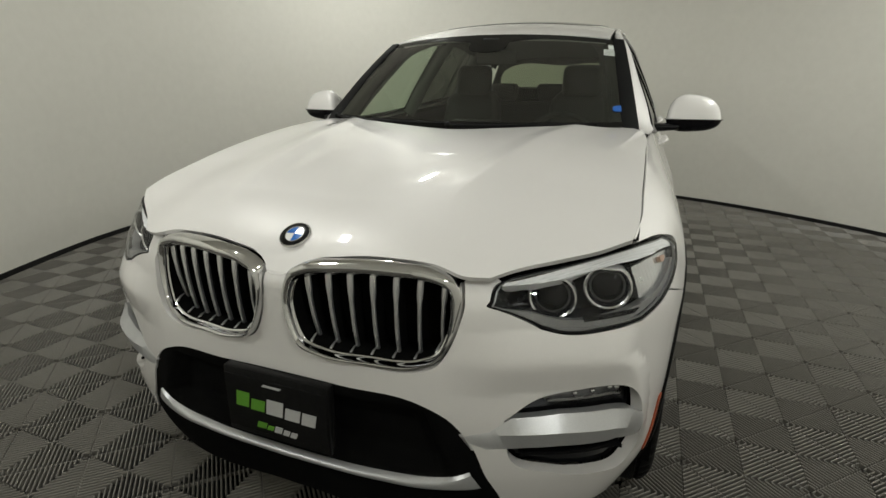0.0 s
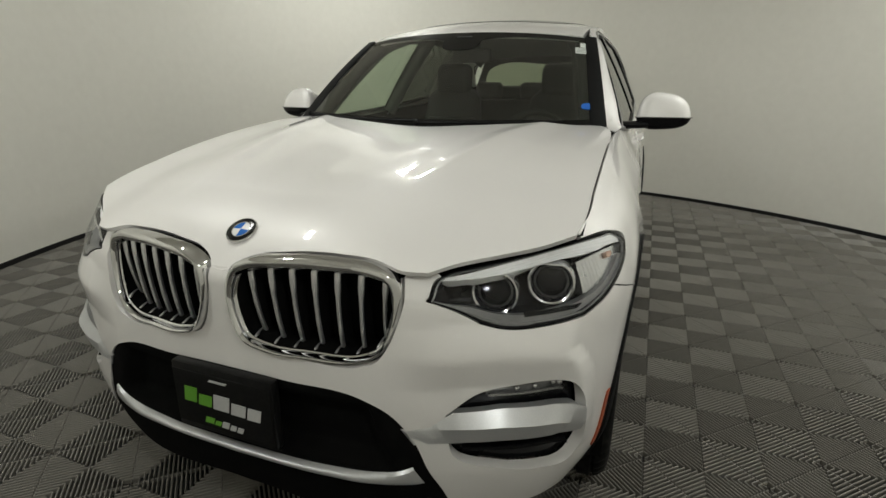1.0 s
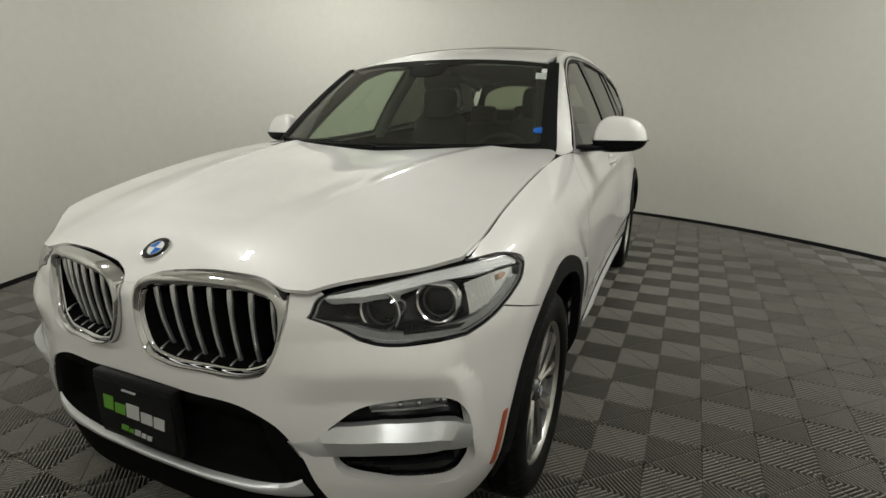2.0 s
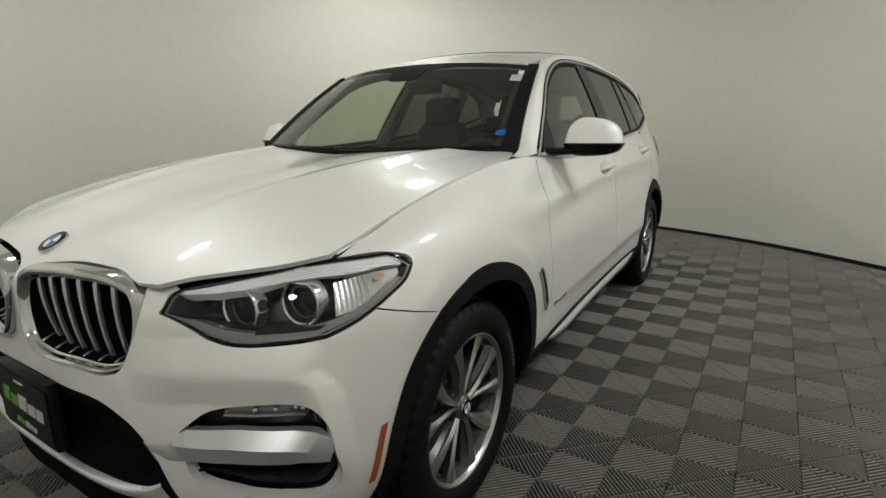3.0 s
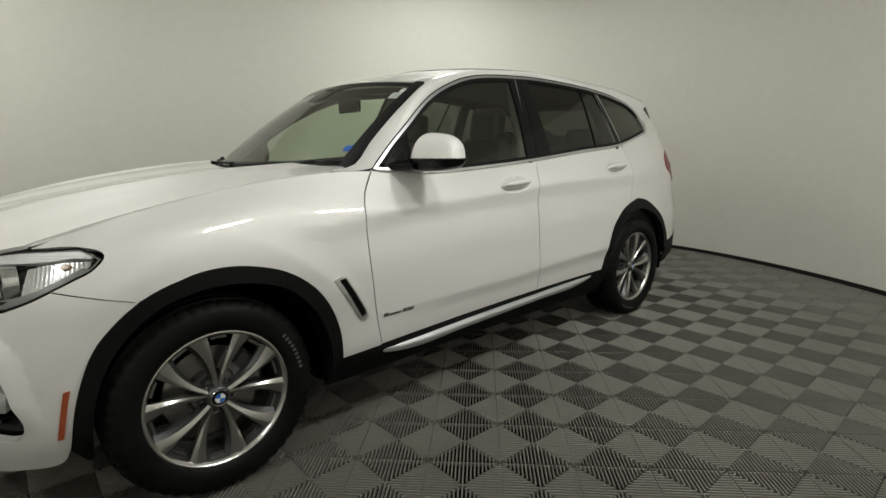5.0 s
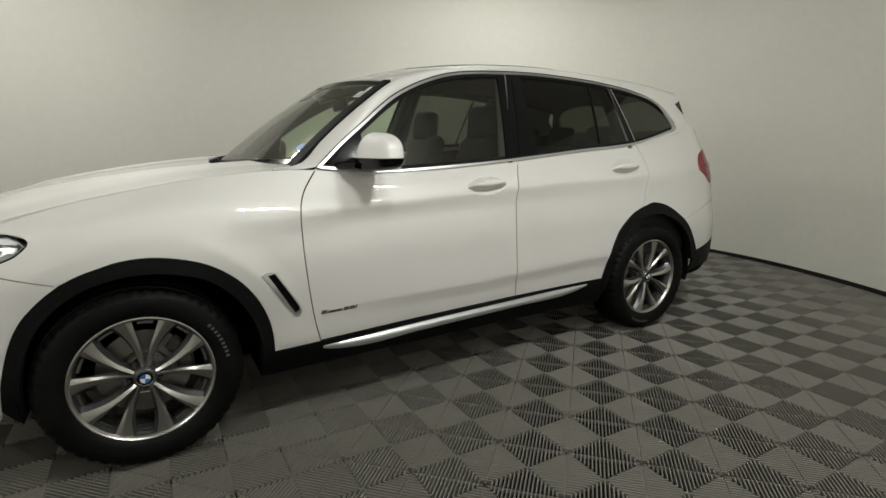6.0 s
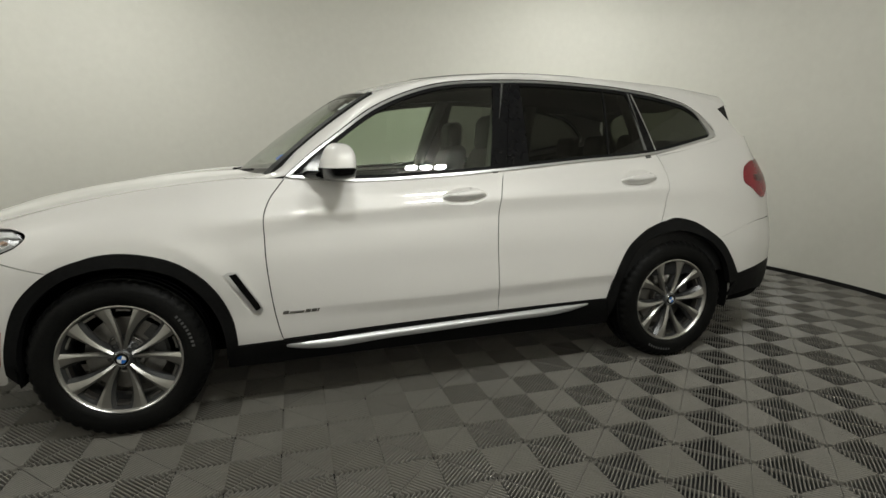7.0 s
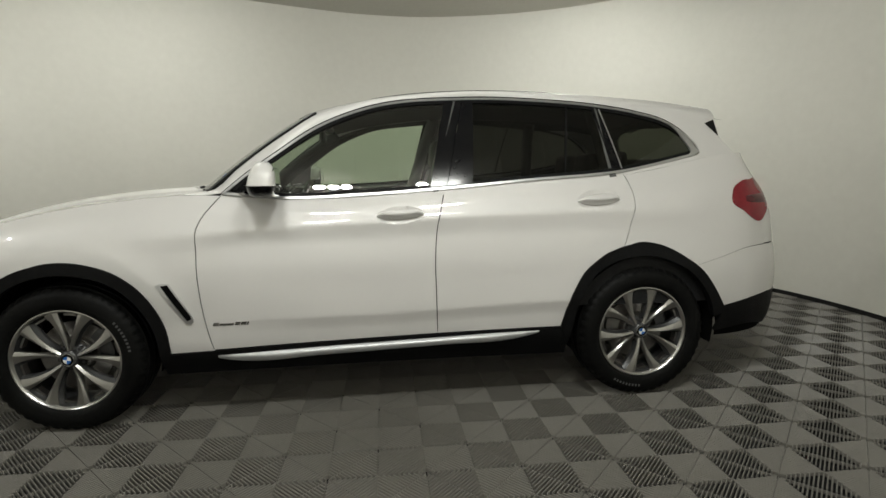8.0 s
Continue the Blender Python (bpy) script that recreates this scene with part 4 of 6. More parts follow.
def kidney_ring(bm):
    base = rounded(KIDNEY, 96)
    p = np.array(base)
    top = np.clip((p[:, 1] - 0.80) / 0.09, 0, 1) + 0.8 * np.clip((p[:, 0] - 0.39) / 0.05, 0, 1) * np.clip((p[:, 1] - 0.70) / 0.1, 0, 1)
    wide = 0.012 + 0.016 * np.clip(top, 0, 1)
    inner_full = np.array(shrunk(base, 1.0)) - p
    rows = []
    for frac, extra, out in ((0, -0.001, -0.02), (0, 0.0, 0.008), (0.10, 0.0, 0.014), (0.30, 0.0, 0.019), (0.55, 0.0, 0.019), (0.8, 0.0, 0.014), (0.95, 0.0, 0.006), (1.0, 0.0, 0.0), (1.0, 0.004, -0.004)):
        q = p + inner_full * (frac * wide + extra)[:, None]
        y = kidney_y(q[:, 0], q[:, 1]) - out
        rows.append([(a, b, c) for a, b, c in zip(q[:, 0], y, q[:, 1])])
    rows = list(map(list, zip(*rows)))
    rows.append(rows[0])
    grid_faces(bm, rows)
    bmesh.ops.remove_doubles(bm, verts=bm.verts, dist=1e-5)


def kidney_bar(bm, k, fin=False):
    base = np.array(shrunk(rounded(KIDNEY, 96), 0.018))
    x = 0.088 + 0.0525 * k
    zz = np.linspace(0.66, 0.92, 261)
    hit = zz[inside(base, np.stack([np.full(261, x), zz], 1))]
    z0, z1 = hit.min() - 0.014, hit.max() + 0.004
    rows = []
    y0, y1 = (0.0, 0.007) if not fin else (0.0075, 0.05)
    for f in np.linspace(0, 1, 18):
        z = z0 + (z1 - z0) * f
        w = (0.0046 + 0.0032 * float(np.clip((f - 0.62) / 0.12, 0, 1))) * (0.45 if fin else 1.0)
        xx = x + 0.012 * (f - 0.5) * (k - 3) / 3
        y = float(kidney_y(xx, z)) + 0.012 + 0.034 * (1 - f) ** 2.2 + 0.012 * max(0.0, f - 0.9) * 10
        rows.append([(xx - w, y + y0, z), (xx - 0.6 * w, y + y0 - 0.003, z), (xx + 0.6 * w, y + y0 - 0.003, z), (xx + w, y + y0, z), (xx + w * 0.8, y + y1, z), (xx - w * 0.8, y + y1, z)])
    vs = grid_faces(bm, rows, closed_v=True)
    bm.faces.new(vs[0][::-1])
    bm.faces.new(vs[-1])


def kidney_foot(bm, k):
    """The low end of a slat, curling forward to the surround."""
    base = np.array(shrunk(rounded(KIDNEY, 96), 0.012))
    x = 0.088 + 0.0525 * k
    zz = np.linspace(0.66, 0.92, 261)
    z0 = zz[inside(base, np.stack([np.full(261, x), zz], 1))].min() - 0.004
    rows = []
    for f in np.linspace(0, 1, 7):
        z, w = z0 + 0.015 * f, 0.0045 - 0.0028 * f
        xx = x - 0.006 * (k - 3) / 3
        y = float(kidney_y(xx, z)) + 0.004 + 0.024 * f * f
        rows.append([(xx - w, y, z), (xx, y - 0.002, z), (xx + w, y, z), (xx + 0.7 * w, y + 0.008, z), (xx - 0.7 * w, y + 0.008, z)])
    vs = grid_faces(bm, rows, closed_v=True)
    bm.faces.new(vs[0][::-1])
    bm.faces.new(vs[-1])


for flip in (False, True):
    bm = bmesh.new()
    kidney_ring(bm)
    bm2 = flipped(bm) if flip else bm
    grille = part("grille", bm2, chrome, car, "chrome kidney-shaped grille surround")
    bm = bmesh.new()
    inner = np.array(shrunk(rounded(KIDNEY, 96), 0.016))
    rows = [[(a, float(kidney_y(a, c)) + d, c) for d in (0.003, 0.11)] for a, c in inner]
    rows.append(rows[0])
    grid_faces(bm, rows)
    part("grille_tunnel", flipped(bm) if flip else bm, void_black, grille, "black inside of the grille")
    skin("backing", front_plane, shrunk(rounded(KIDNEY, 96), 0.006), void_black, grille, "black grille depth", lift=-0.10, depth=0, mirror=flip)
    for k in range(7):
        bm = bmesh.new()
        kidney_bar(bm, k)
        part("slat", flipped(bm) if flip else bm, bar_metal, grille, "satin metal upright slat")
        bm = bmesh.new()
        kidney_bar(bm, k, True)
        part("slat_fin", flipped(bm) if flip else bm, void_black, grille, "black fin behind the slat")
        bm = bmesh.new()
        kidney_foot(bm, k)
        part("slat_foot", flipped(bm) if flip else bm, bar_metal, grille, "short metal foot of the slat")

# the black lower intake with its silver skid trim
low_half = [(-0.898, 0.31), (-0.931, 0.352), (-0.966, 0.41), (-1.005, 0.503), (-1.061, 0.565), (-1.13, 0.594), (-1.34, 0.607), (-1.5, 0.611)]
low_outline = loop([(-1.5, 0.235), (-1.0, 0.235), (-0.93, 0.26)], low_half) + other(loop([(-1.47, 0.235), (-1.0, 0.235), (-0.93, 0.26)], low_half))[2:]


def intake_dish(a, b):
    """The middle of the intake lies back behind its frame."""
    u = np.abs(a + 1.5)
    inx = np.clip((0.44 - 0.35 * (b - 0.42) - u) / 0.03, 0, 1)
    inz = np.clip((b - 0.395) / 0.02, 0, 1) * np.clip((0.57 - b) / 0.02, 0, 1)
    return -0.045 * inx * inz


intake = skin("lower_intake", shell, low_outline, void_black, car, "black lower front intake", lift=-0.004, depth=0.02, dish=intake_dish, step=0.02)
bm = bmesh.new()
skid_top = [(-1.010, 0.412), (-1.045, 0.394), (-1.10, 0.383), (-1.25, 0.372), (-1.5, 0.368), (-1.75, 0.372), (-1.90, 0.383), (-1.955, 0.394), (-1.990, 0.412)]
skid_low = [(-0.975, 0.360), (-1.030, 0.356), (-1.10, 0.352), (-1.25, 0.350), (-1.5, 0.347), (-1.75, 0.350), (-1.90, 0.352), (-1.970, 0.356), (-2.025, 0.360)]
strip(bm, shell, skid_top, skid_low, 0.016, 60, 9)
part("skid_trim", bm, blade_silver, car, "silver skid trim under the intake")

# number plate holder with a dealer plate
bm = bmesh.new()
box(bm, -0.158, 0.158, -0.828, -0.800, 0.412, 0.604, 0.006)
plate = part("plate_holder", bm, plate_black, car, "black plastic plate holder")
bm = bmesh.new()
box(bm, -0.153, 0.153, -0.8315, -0.829, 0.430, 0.586, 0.001, 1)
part("dealer_plate", bm, plate_black, plate, "black dealer plate with green and white marks")


def slanted(bm, x0, x1, z0, z1, lean=0.006, y=-0.8335):
    a = [bm.verts.new(p) for p in ((x0, y, z0), (x1, y, z0), (x1 + lean, y, z1), (x0 + lean, y, z1))]
    b = [bm.verts.new((v.co.x, y + 0.0015, v.co.z)) for v in a]
    bm.faces.new(a)
    for i in range(4):
        bm.faces.new((a[i], b[i], b[(i + 1) % 4], a[(i + 1) % 4]))


for name, mat, spans in (("green_mark", plate_green, ((-0.122, -0.082, 0.497, 0.540), (-0.076, -0.034, 0.494, 0.526), (-0.062, -0.034, 0.445, 0.462), (-0.031, -0.012, 0.444, 0.457))),
                         ("white_mark", plate_white, ((-0.028, 0.022, 0.492, 0.535), (0.028, 0.072, 0.490, 0.523), (0.078, 0.118, 0.488, 0.522), (-0.008, 0.014, 0.442, 0.460), (0.018, 0.036, 0.441, 0.456), (0.040, 0.058, 0.440, 0.455))),
                         ("small_mark", plate_white, ((-0.035, 0.020, 0.569, 0.575),))):
    for x0, x1, z0, z1 in spans:
        bm = bmesh.new()
        slanted(bm, x0, x1, z0, z1)
        part(name, bm, mat, plate, smooth=False)

# fog-lamp recesses with silver blade
# stations along the blade: upper edge, ridge and lower edge as (s, t, stand-off)
BLADE = [
    ((-1.033, 0.519, -0.002), (-1.018, 0.512, 0.001), (-1.003, 0.478, -0.002)),
    ((-0.965, 0.531, -0.001), (-0.960, 0.525, 0.004), (-0.950, 0.486, 0.001)),
    ((-0.915, 0.567, 0.000), (-0.905, 0.536, 0.018), (-0.880, 0.496, 0.008)),
    ((-0.800, 0.575, 0.000), (-0.800, 0.541, 0.024), (-0.800, 0.498, 0.011)),
    ((-0.615, 0.563, 0.000), (-0.650, 0.529, 0.024), (-0.670, 0.490, 0.011)),
    ((-0.568, 0.543, 0.002), (-0.570, 0.513, 0.006), (-0.577, 0.486, 0.003)),
]


def blade(bm):
    rows = []
    stations = np.array(BLADE)
    for a, b in zip(stations, stations[1:]):
        for k in range(9):
            q = a + (b - a) * k / 8
            q = np.array([[q[0, 0], q[0, 1] - 0.004, -0.03], q[0], q[1], q[2], [q[2, 0], q[2, 1], -0.03]])
            if rows and k == 0:
                continue
            rows.append((body(q[:, 0], q[:, 1]) + normals_of(body, q[:, 0], q[:, 1]) * q[:, 2:]).tolist())
    vs = grid_faces(bm, rows)
    bm.faces.new(vs[-1])
    bm.faces.new(vs[0][::-1])
    edges = [e for e in bm.edges if len(e.link_faces) == 2 and e.calc_face_angle() > 0.6]
    bmesh.ops.bevel(bm, geom=edges, offset=0.0016, segments=2, affect="EDGES", profile=0.5)


pair("bumper_blade", blade, blade_silver, car, "satin silver bumper blade")
fog_big = loop(FOG_HOLE + FOG_HOLE[:1])
FOG_LAMP = loop([(-0.838, 0.604), (-0.815, 0.616)], [(-0.815, 0.616), (-0.74, 0.624), (-0.66, 0.620), (-0.644, 0.610)], [(-0.642, 0.594), (-0.835, 0.598)])
for flip in (False, True):
    rec = skin("fog_recess", body, shrunk(fog_big, -0.004), gloss_black, car, "gloss black fog lamp recess", lift=-0.040, depth=0, mirror=flip)
    lamp = skin("fog_lamp", body, FOG_LAMP, lamp_grey, rec, "slim fog lamp with clear lens", lift=-0.030, depth=0.01, step=0.015, mirror=flip)
    skin("lamp_strip", body, loop([(-0.832, 0.6035), (-0.642, 0.6005)], [(-0.642, 0.595), (-0.832, 0.5985)]), lamp_facet, rec, "pale strip along the lamp", lift=-0.016, depth=0.008, step=0.015, mirror=flip)
    for s0 in (-0.76, -0.712, -0.668, -0.652):
        bm = bmesh.new()
        c = body(s0, 0.611)[0] + normals_of(body, np.array([s0]), np.array([0.611]))[0] * -0.024
        bmesh.ops.create_icosphere(bm, subdivisions=2, radius=0.0075, matrix=Matrix.Translation(c))
        part("bulb", flipped(bm) if flip else bm, lamp_chrome, rec, "small chrome reflector")
    skin("fog_lens", body, shrunk(FOG_LAMP, -0.003), lens, rec, "clear fog lens", lift=-0.012, depth=0, step=0.015, mirror=flip)
    bm = bmesh.new()
    strip(bm, body, [(-0.89, 0.474), (-0.80, 0.468), (-0.61, 0.458)], [(-0.89, 0.462), (-0.80, 0.450), (-0.61, 0.438)], -0.014, 24, 5, 0.034)
    part("vent_blade", flipped(bm) if flip else bm, gloss_black, rec)
    skin("side_reflector", body, [(-0.430, 0.520), (-0.412, 0.524), (-0.452, 0.372), (-0.470, 0.370)], orange_reflector, car, "orange side reflector strip", lift=0.004, depth=0.006, step=0.012, mirror=flip)

# ---- headlights ----
head_edge = head_loop()
BROW_TOP = [(-0.952, 0.992), (-0.87, 1.006), (-0.79, 1.014), (-0.68, 1.004), (-0.57, 0.987), (-0.46, 0.961), (-0.385, 0.940), (-0.340, 0.912)]
BROW_LOW = [(-0.955, 0.975), (-0.87, 0.970), (-0.79, 0.966), (-0.68, 0.953), (-0.57, 0.934), (-0.48, 0.924), (-0.42, 0.921), (-0.350, 0.903)]
brow_s, brow_t = [p[0] for p in BROW_TOP], [p[1] for p in BROW_TOP]


def bowl_dish(a, b):
    """The housing falls back from the lens's rim."""
    f = np.clip(away(head_edge, np.stack([a, b], 1)) / 0.055, 0, 1)
    return -0.095 * f * f * (3 - 2 * f)


def brow_dish(a, b):
    down = np.interp(a, brow_s, brow_t) - b
    return 0.0024 * np.sin(2 * math.pi * down / 0.0125) - 0.16 * down


def projector(unit, turn, s0, t0, lift, r):
    """A lamp barrel looking straight ahead: light ring, bright sleeve, dark bowl and glass dome."""
    c = Vector(body(s0, t0)[0] + normals_of(body, np.array([s0]), np.array([t0]))[0] * lift)
    ahead = Vector((0.10, -1, 0.05)).normalized()
    across = ahead.cross(Vector((0, 0, 1))).normalized()
    up = across.cross(ahead)
    at = lambda d, a, k: c + ahead * d + (across * math.cos(a) + up * min(math.sin(a), 0.86)) * k

    def rings(profile, n=40):
        b = bmesh.new()
        rows = [[tuple(at(d, 2 * math.pi * i / n, k)) for d, k in profile] for i in range(n)]
        rows.append(rows[0])
        grid_faces(b, rows)
        bmesh.ops.remove_doubles(b, verts=b.verts, dist=1e-5)
        return b

    sleeve = part("light_ring", turn(rings([(-0.035, r), (-0.004, r), (0.001, r - 0.001), (0.002, r - 0.005), (-0.001, r - 0.009)])), lamp_chrome, unit, "clear light ring round a projector")
    part("reflector_bowl", turn(rings([(-0.001, r - 0.009), (-0.012, r - 0.014), (-0.02, r * 0.72)])), lamp_dark, sleeve)
    part("projector_rim", turn(rings([(-0.02, r * 0.74), (-0.014, r * 0.72), (-0.014, r * 0.66), (-0.02, r * 0.64)])), alloy_dark, sleeve)
    part("projector_glass", turn(rings([(-0.018, r * 0.66), (-0.012, r * 0.52), (-0.008, r * 0.34), (-0.006, r * 0.16), (-0.0055, 0.0005)])), gloss_black, sleeve, "dark glass projector lens")


for flip in (False, True):
    turn = (lambda m: flipped(m)) if flip else (lambda m: m)
    unit = skin("headlight", body, head_edge, gloss_black, car, "clear glazed headlight with dark inside", holes=[shrunk(head_edge, 0.0045)], lift=0.0, depth=0.018, step=0.02, mirror=flip)
    skin("housing", body, shrunk(head_edge, 0.003), lamp_dark, unit, "dark lamp housing", lift=-0.012, depth=0, step=0.016, mirror=flip, dish=bowl_dish)
    skin("lens", body, shrunk(head_edge, 0.005), lens, unit, "clear headlight lens", lift=0.001, depth=0, step=0.03, mirror=flip)
    skin("light_guide", body, loop(BROW_TOP, back(BROW_LOW)), lamp_silver, unit, "ribbed silver light guide", lift=-0.006, depth=0.03, step=0.005, mirror=flip, dish=brow_dish)
    projector(unit, turn, -0.822, 0.892, -0.056, 0.057)
    projector(unit, turn, -0.664, 0.874, -0.036, 0.057)
    skin("lower_insert", body, loop([(-0.966, 0.846), (-0.935, 0.832), (-0.90, 0.824), (-0.84, 0.800), (-0.64, 0.797), (-0.55, 0.814), (-0.45, 0.850), (-0.375, 0.880)], [(-0.352, 0.872), (-0.41, 0.850), (-0.515, 0.806), (-0.62, 0.776), (-0.68, 0.770), (-0.842, 0.775), (-0.91, 0.808), (-0.965, 0.838)]), lamp_grey, unit, "grey lower insert", lift=-0.010, depth=0.03, step=0.014, mirror=flip)
    skin("dark_insert", body, [(-0.76, 0.796), (-0.59, 0.798), (-0.61, 0.787), (-0.76, 0.783)], gloss_black, unit, "black strip", lift=-0.007, depth=0.008, step=0.02, mirror=flip)
    skin("lens_rim", body, shrunk(head_edge, 0.006), lamp_grey, unit, "thin pale lens rim", holes=[shrunk(head_edge, 0.010)], lift=-0.004, depth=0.006, step=0.02, mirror=flip)
    skin("corner_reflector", body, loop([(-0.572, 0.912), (-0.50, 0.916), (-0.43, 0.914)], [(-0.43, 0.914), (-0.352, 0.898)], [(-0.352, 0.882), (-0.40, 0.866), (-0.46, 0.844), (-0.51, 0.826), (-0.565, 0.814)]), lamp_facet, unit, "faceted clear corner reflector", lift=-0.022, depth=0.03, step=0.006, mirror=flip,
         dish=lambda a, b: 0.0016 * np.abs(((a * 66 + b * 10) % 1) - 0.5) * 2 - 0.06 * np.clip(-0.47 - a, 0, 1))
    skin("amber_marker", body, rounded([(-0.445, 0.900), (-0.425, 0.903), (-0.412, 0.896), (-0.425, 0.887), (-0.445, 0.890)], 24), amber, unit, "pale amber side marker bulb", lift=-0.012, depth=0.01, step=0.01, mirror=flip)

# ---- badge on the hood ----
def roundel(name, centre, normal, up, radius, parent, dome=0.15):
    """A round enamel badge: chrome rim, black band, blue and white quarters."""
    z = Vector(normal).normalized()
    x = Vector(up).cross(z).normalized()
    y = z.cross(x)
    frame_m = Matrix((x, y, z)).transposed().to_4x4()
    frame_m.translation = Vector(centre)
    bm = bmesh.new()
    lathe(bm, [(-0.004, radius), (0.002 * radius / 0.04, radius), (0.0035 * radius / 0.04, radius * 0.97), (0.003 * radius / 0.04, radius * 0.93), (0.0, radius * 0.92)], 48, "z")
    rim = part(name, bm, chrome, parent, "round enamel badge", matrix=frame_m)
    bm = bmesh.new()
    lathe(bm, [(0.0015, radius * 0.93), (0.0035, radius * 0.75), (0.004, radius * 0.60)], 48, "z")
    part("badge_band", bm, frit, rim, "black enamel band")
    bm = bmesh.new()
    lathe(bm, [(0.004, radius * 0.62), (0.0055, radius * 0.60), (0.004, radius * 0.57)], 48, "z")
    part("badge_ring", bm, chrome, rim)
    for k in range(4):
        bm = bmesh.new()
        c = bm.verts.new((0, 0, 0.0058))
        arc = [bm.verts.new((radius * 0.58 * math.cos(a), radius * 0.58 * math.sin(a), 0.0042)) for a in np.linspace(k * math.pi / 2, (k + 1) * math.pi / 2, 11)]
        for a, b in zip(arc, arc[1:]):
            bm.faces.new((c, a, b))
        part("badge_quarter", bm, badge_blue if k % 2 else badge_white, rim, smooth=False)
    return rim


nb = normals_of(hood, np.array([0.0]), np.array([-0.694]))[0]
roundel("hood_badge", hood(0.0, -0.694)[0] + nb * 0.003, nb, (0, 1, 0.5), 0.041, car)

# ---- windscreen details ----
skin("windscreen_head_band", screen, loop([(-0.72, 1.0), (0.72, 1.0)], [(0.72, 0.94), (0.3, 0.94)], [(0.12, 0.90), (0.10, 0.80), (-0.10, 0.80), (-0.12, 0.90)], [(-0.3, 0.94), (-0.72, 0.94)]), frit, car, "black band at the windscreen's head", lift=0.0015, depth=0, step=0.05)
skin("windscreen_foot_band", screen, [(-0.73, 0.002), (0.73, 0.002), (0.70, 0.075), (0.4, 0.085), (0.0, 0.085), (-0.4, 0.085), (-0.70, 0.075)], frit, car, "black band at the windscreen's foot", lift=0.0015, depth=0, step=0.05)


def cowl(bm):
    rows = []
    for x in np.linspace(-0.74, 0.74, 40):
        b = abs(x / 0.74) ** 2.2
        f = screen(x, 0.02)[0]
        rows.append([(x, f[1] - 0.10, f[2] - 0.045), (x, f[1] - 0.055, f[2] - 0.018), (x, f[1] - 0.015, f[2] + 0.001), (x, f[1] + 0.01, f[2] + 0.008), (x, f[1] + 0.03, f[2] - 0.01)])
    grid_faces(bm, rows)


bm = bmesh.new()
cowl(bm)
part("cowl", bm, cladding, car, "black plastic cowl at the windscreen's foot")
for x0, x1 in ((-0.70, -0.02), (-0.02, 0.60)):
    bm = bmesh.new()
    pts = [screen(x, 0.035 + 0.02 * (x - x0))[0] + np.array([0, -0.012, 0.012]) for x in np.linspace(x0, x1, 16)]
    tube(bm, [tuple(p) for p in pts], 0.006, 6)
    wiper = part("wiper_arm", bm, cladding, car, "black wiper arm")
    bm = bmesh.new()
    p = pts[0]
    bmesh.ops.create_icosphere(bm, subdivisions=2, radius=0.014, matrix=Matrix.Translation(p))
    part("wiper_pivot", bm, cladding, wiper)
skin("inspection_sticker", screen, [(0.645, 0.770), (0.715, 0.770), (0.715, 0.850), (0.645, 0.850)], paper, car, "pale paper windscreen sticker", lift=0.0015, depth=0, step=0.03)
skin("inspection_sticker", screen, [(0.672, 0.855), (0.712, 0.855), (0.712, 0.915), (0.672, 0.915)], paper, car, "pale paper windscreen sticker", lift=0.0015, depth=0, step=0.03)
for v in (0.785, 0.805, 0.825):
    skin("sticker_print", screen, [(0.652, v), (0.708, v), (0.708, v + 0.006), (0.652, v + 0.006)], print_grey, car, "unreadable printed line", lift=0.003, depth=0, step=0.03)
skin("blue_tag", screen, rounded([(0.672, 0.172), (0.722, 0.172), (0.722, 0.214), (0.672, 0.214)], 24), tag_blue, car, "bright blue tag on the windscreen", lift=0.003, depth=0.002, step=0.02)
bm = bmesh.new()
box(bm, -0.11, 0.11, 1.12, 1.145, 1.405, 1.475, 0.012, 3)
inner_mirror = part("inner_mirror", bm, soft_plastic, car, "dark inner mirror")
bm = bmesh.new()
box(bm, -0.05, 0.05, 1.00, 1.14, 1.475, 1.53, 0.015, 3)
part("sensor_box", bm, soft_plastic, inner_mirror)


# ---- door mirrors ----
def egg(bm, centre, size, power=2.6, n=28, m=18, cut_low=None, cut_high=None, taper=0.0, lean=0.0):
    """A rounded block; cut flat at a height below or above."""
    rows = []
    for i in range(m + 1):
        v = -math.pi / 2 + math.pi * i / m
        row = []
        for k in range(n):
            u = 2 * math.pi * k / n
            e = 2.0 / power
            sg = lambda w: math.copysign(abs(w) ** e, w)
            x, y, z = sg(math.cos(v)) * sg(math.cos(u)), sg(math.cos(v)) * sg(math.sin(u)), sg(math.sin(v))
            x *= 1 - taper * z
            zz = centre[2] + size[2] * z
            if cut_low is not None or cut_high is not None:
                zz = centre[2] + (zz - centre[2]) * (1 - 0.24 * max(0.0, min(1.0, 0.35 + 0.65 * x)) ** 1.6)
            if cut_low is not None:
                zz = max(zz, cut_low)
            if cut_high is not None:
                zz = min(zz, cut_high)
            row.append((centre[0] + size[0] * x, centre[1] + size[1] * y * (1 - 1.4 * taper * z) + lean * z + 0.22 * size[0] * x * (lean != 0 or taper < 0), zz))
        rows.append(row)
    grid_faces(bm, rows, closed_v=True)
    bmesh.ops.remove_doubles(bm, verts=bm.verts, dist=1e-5)


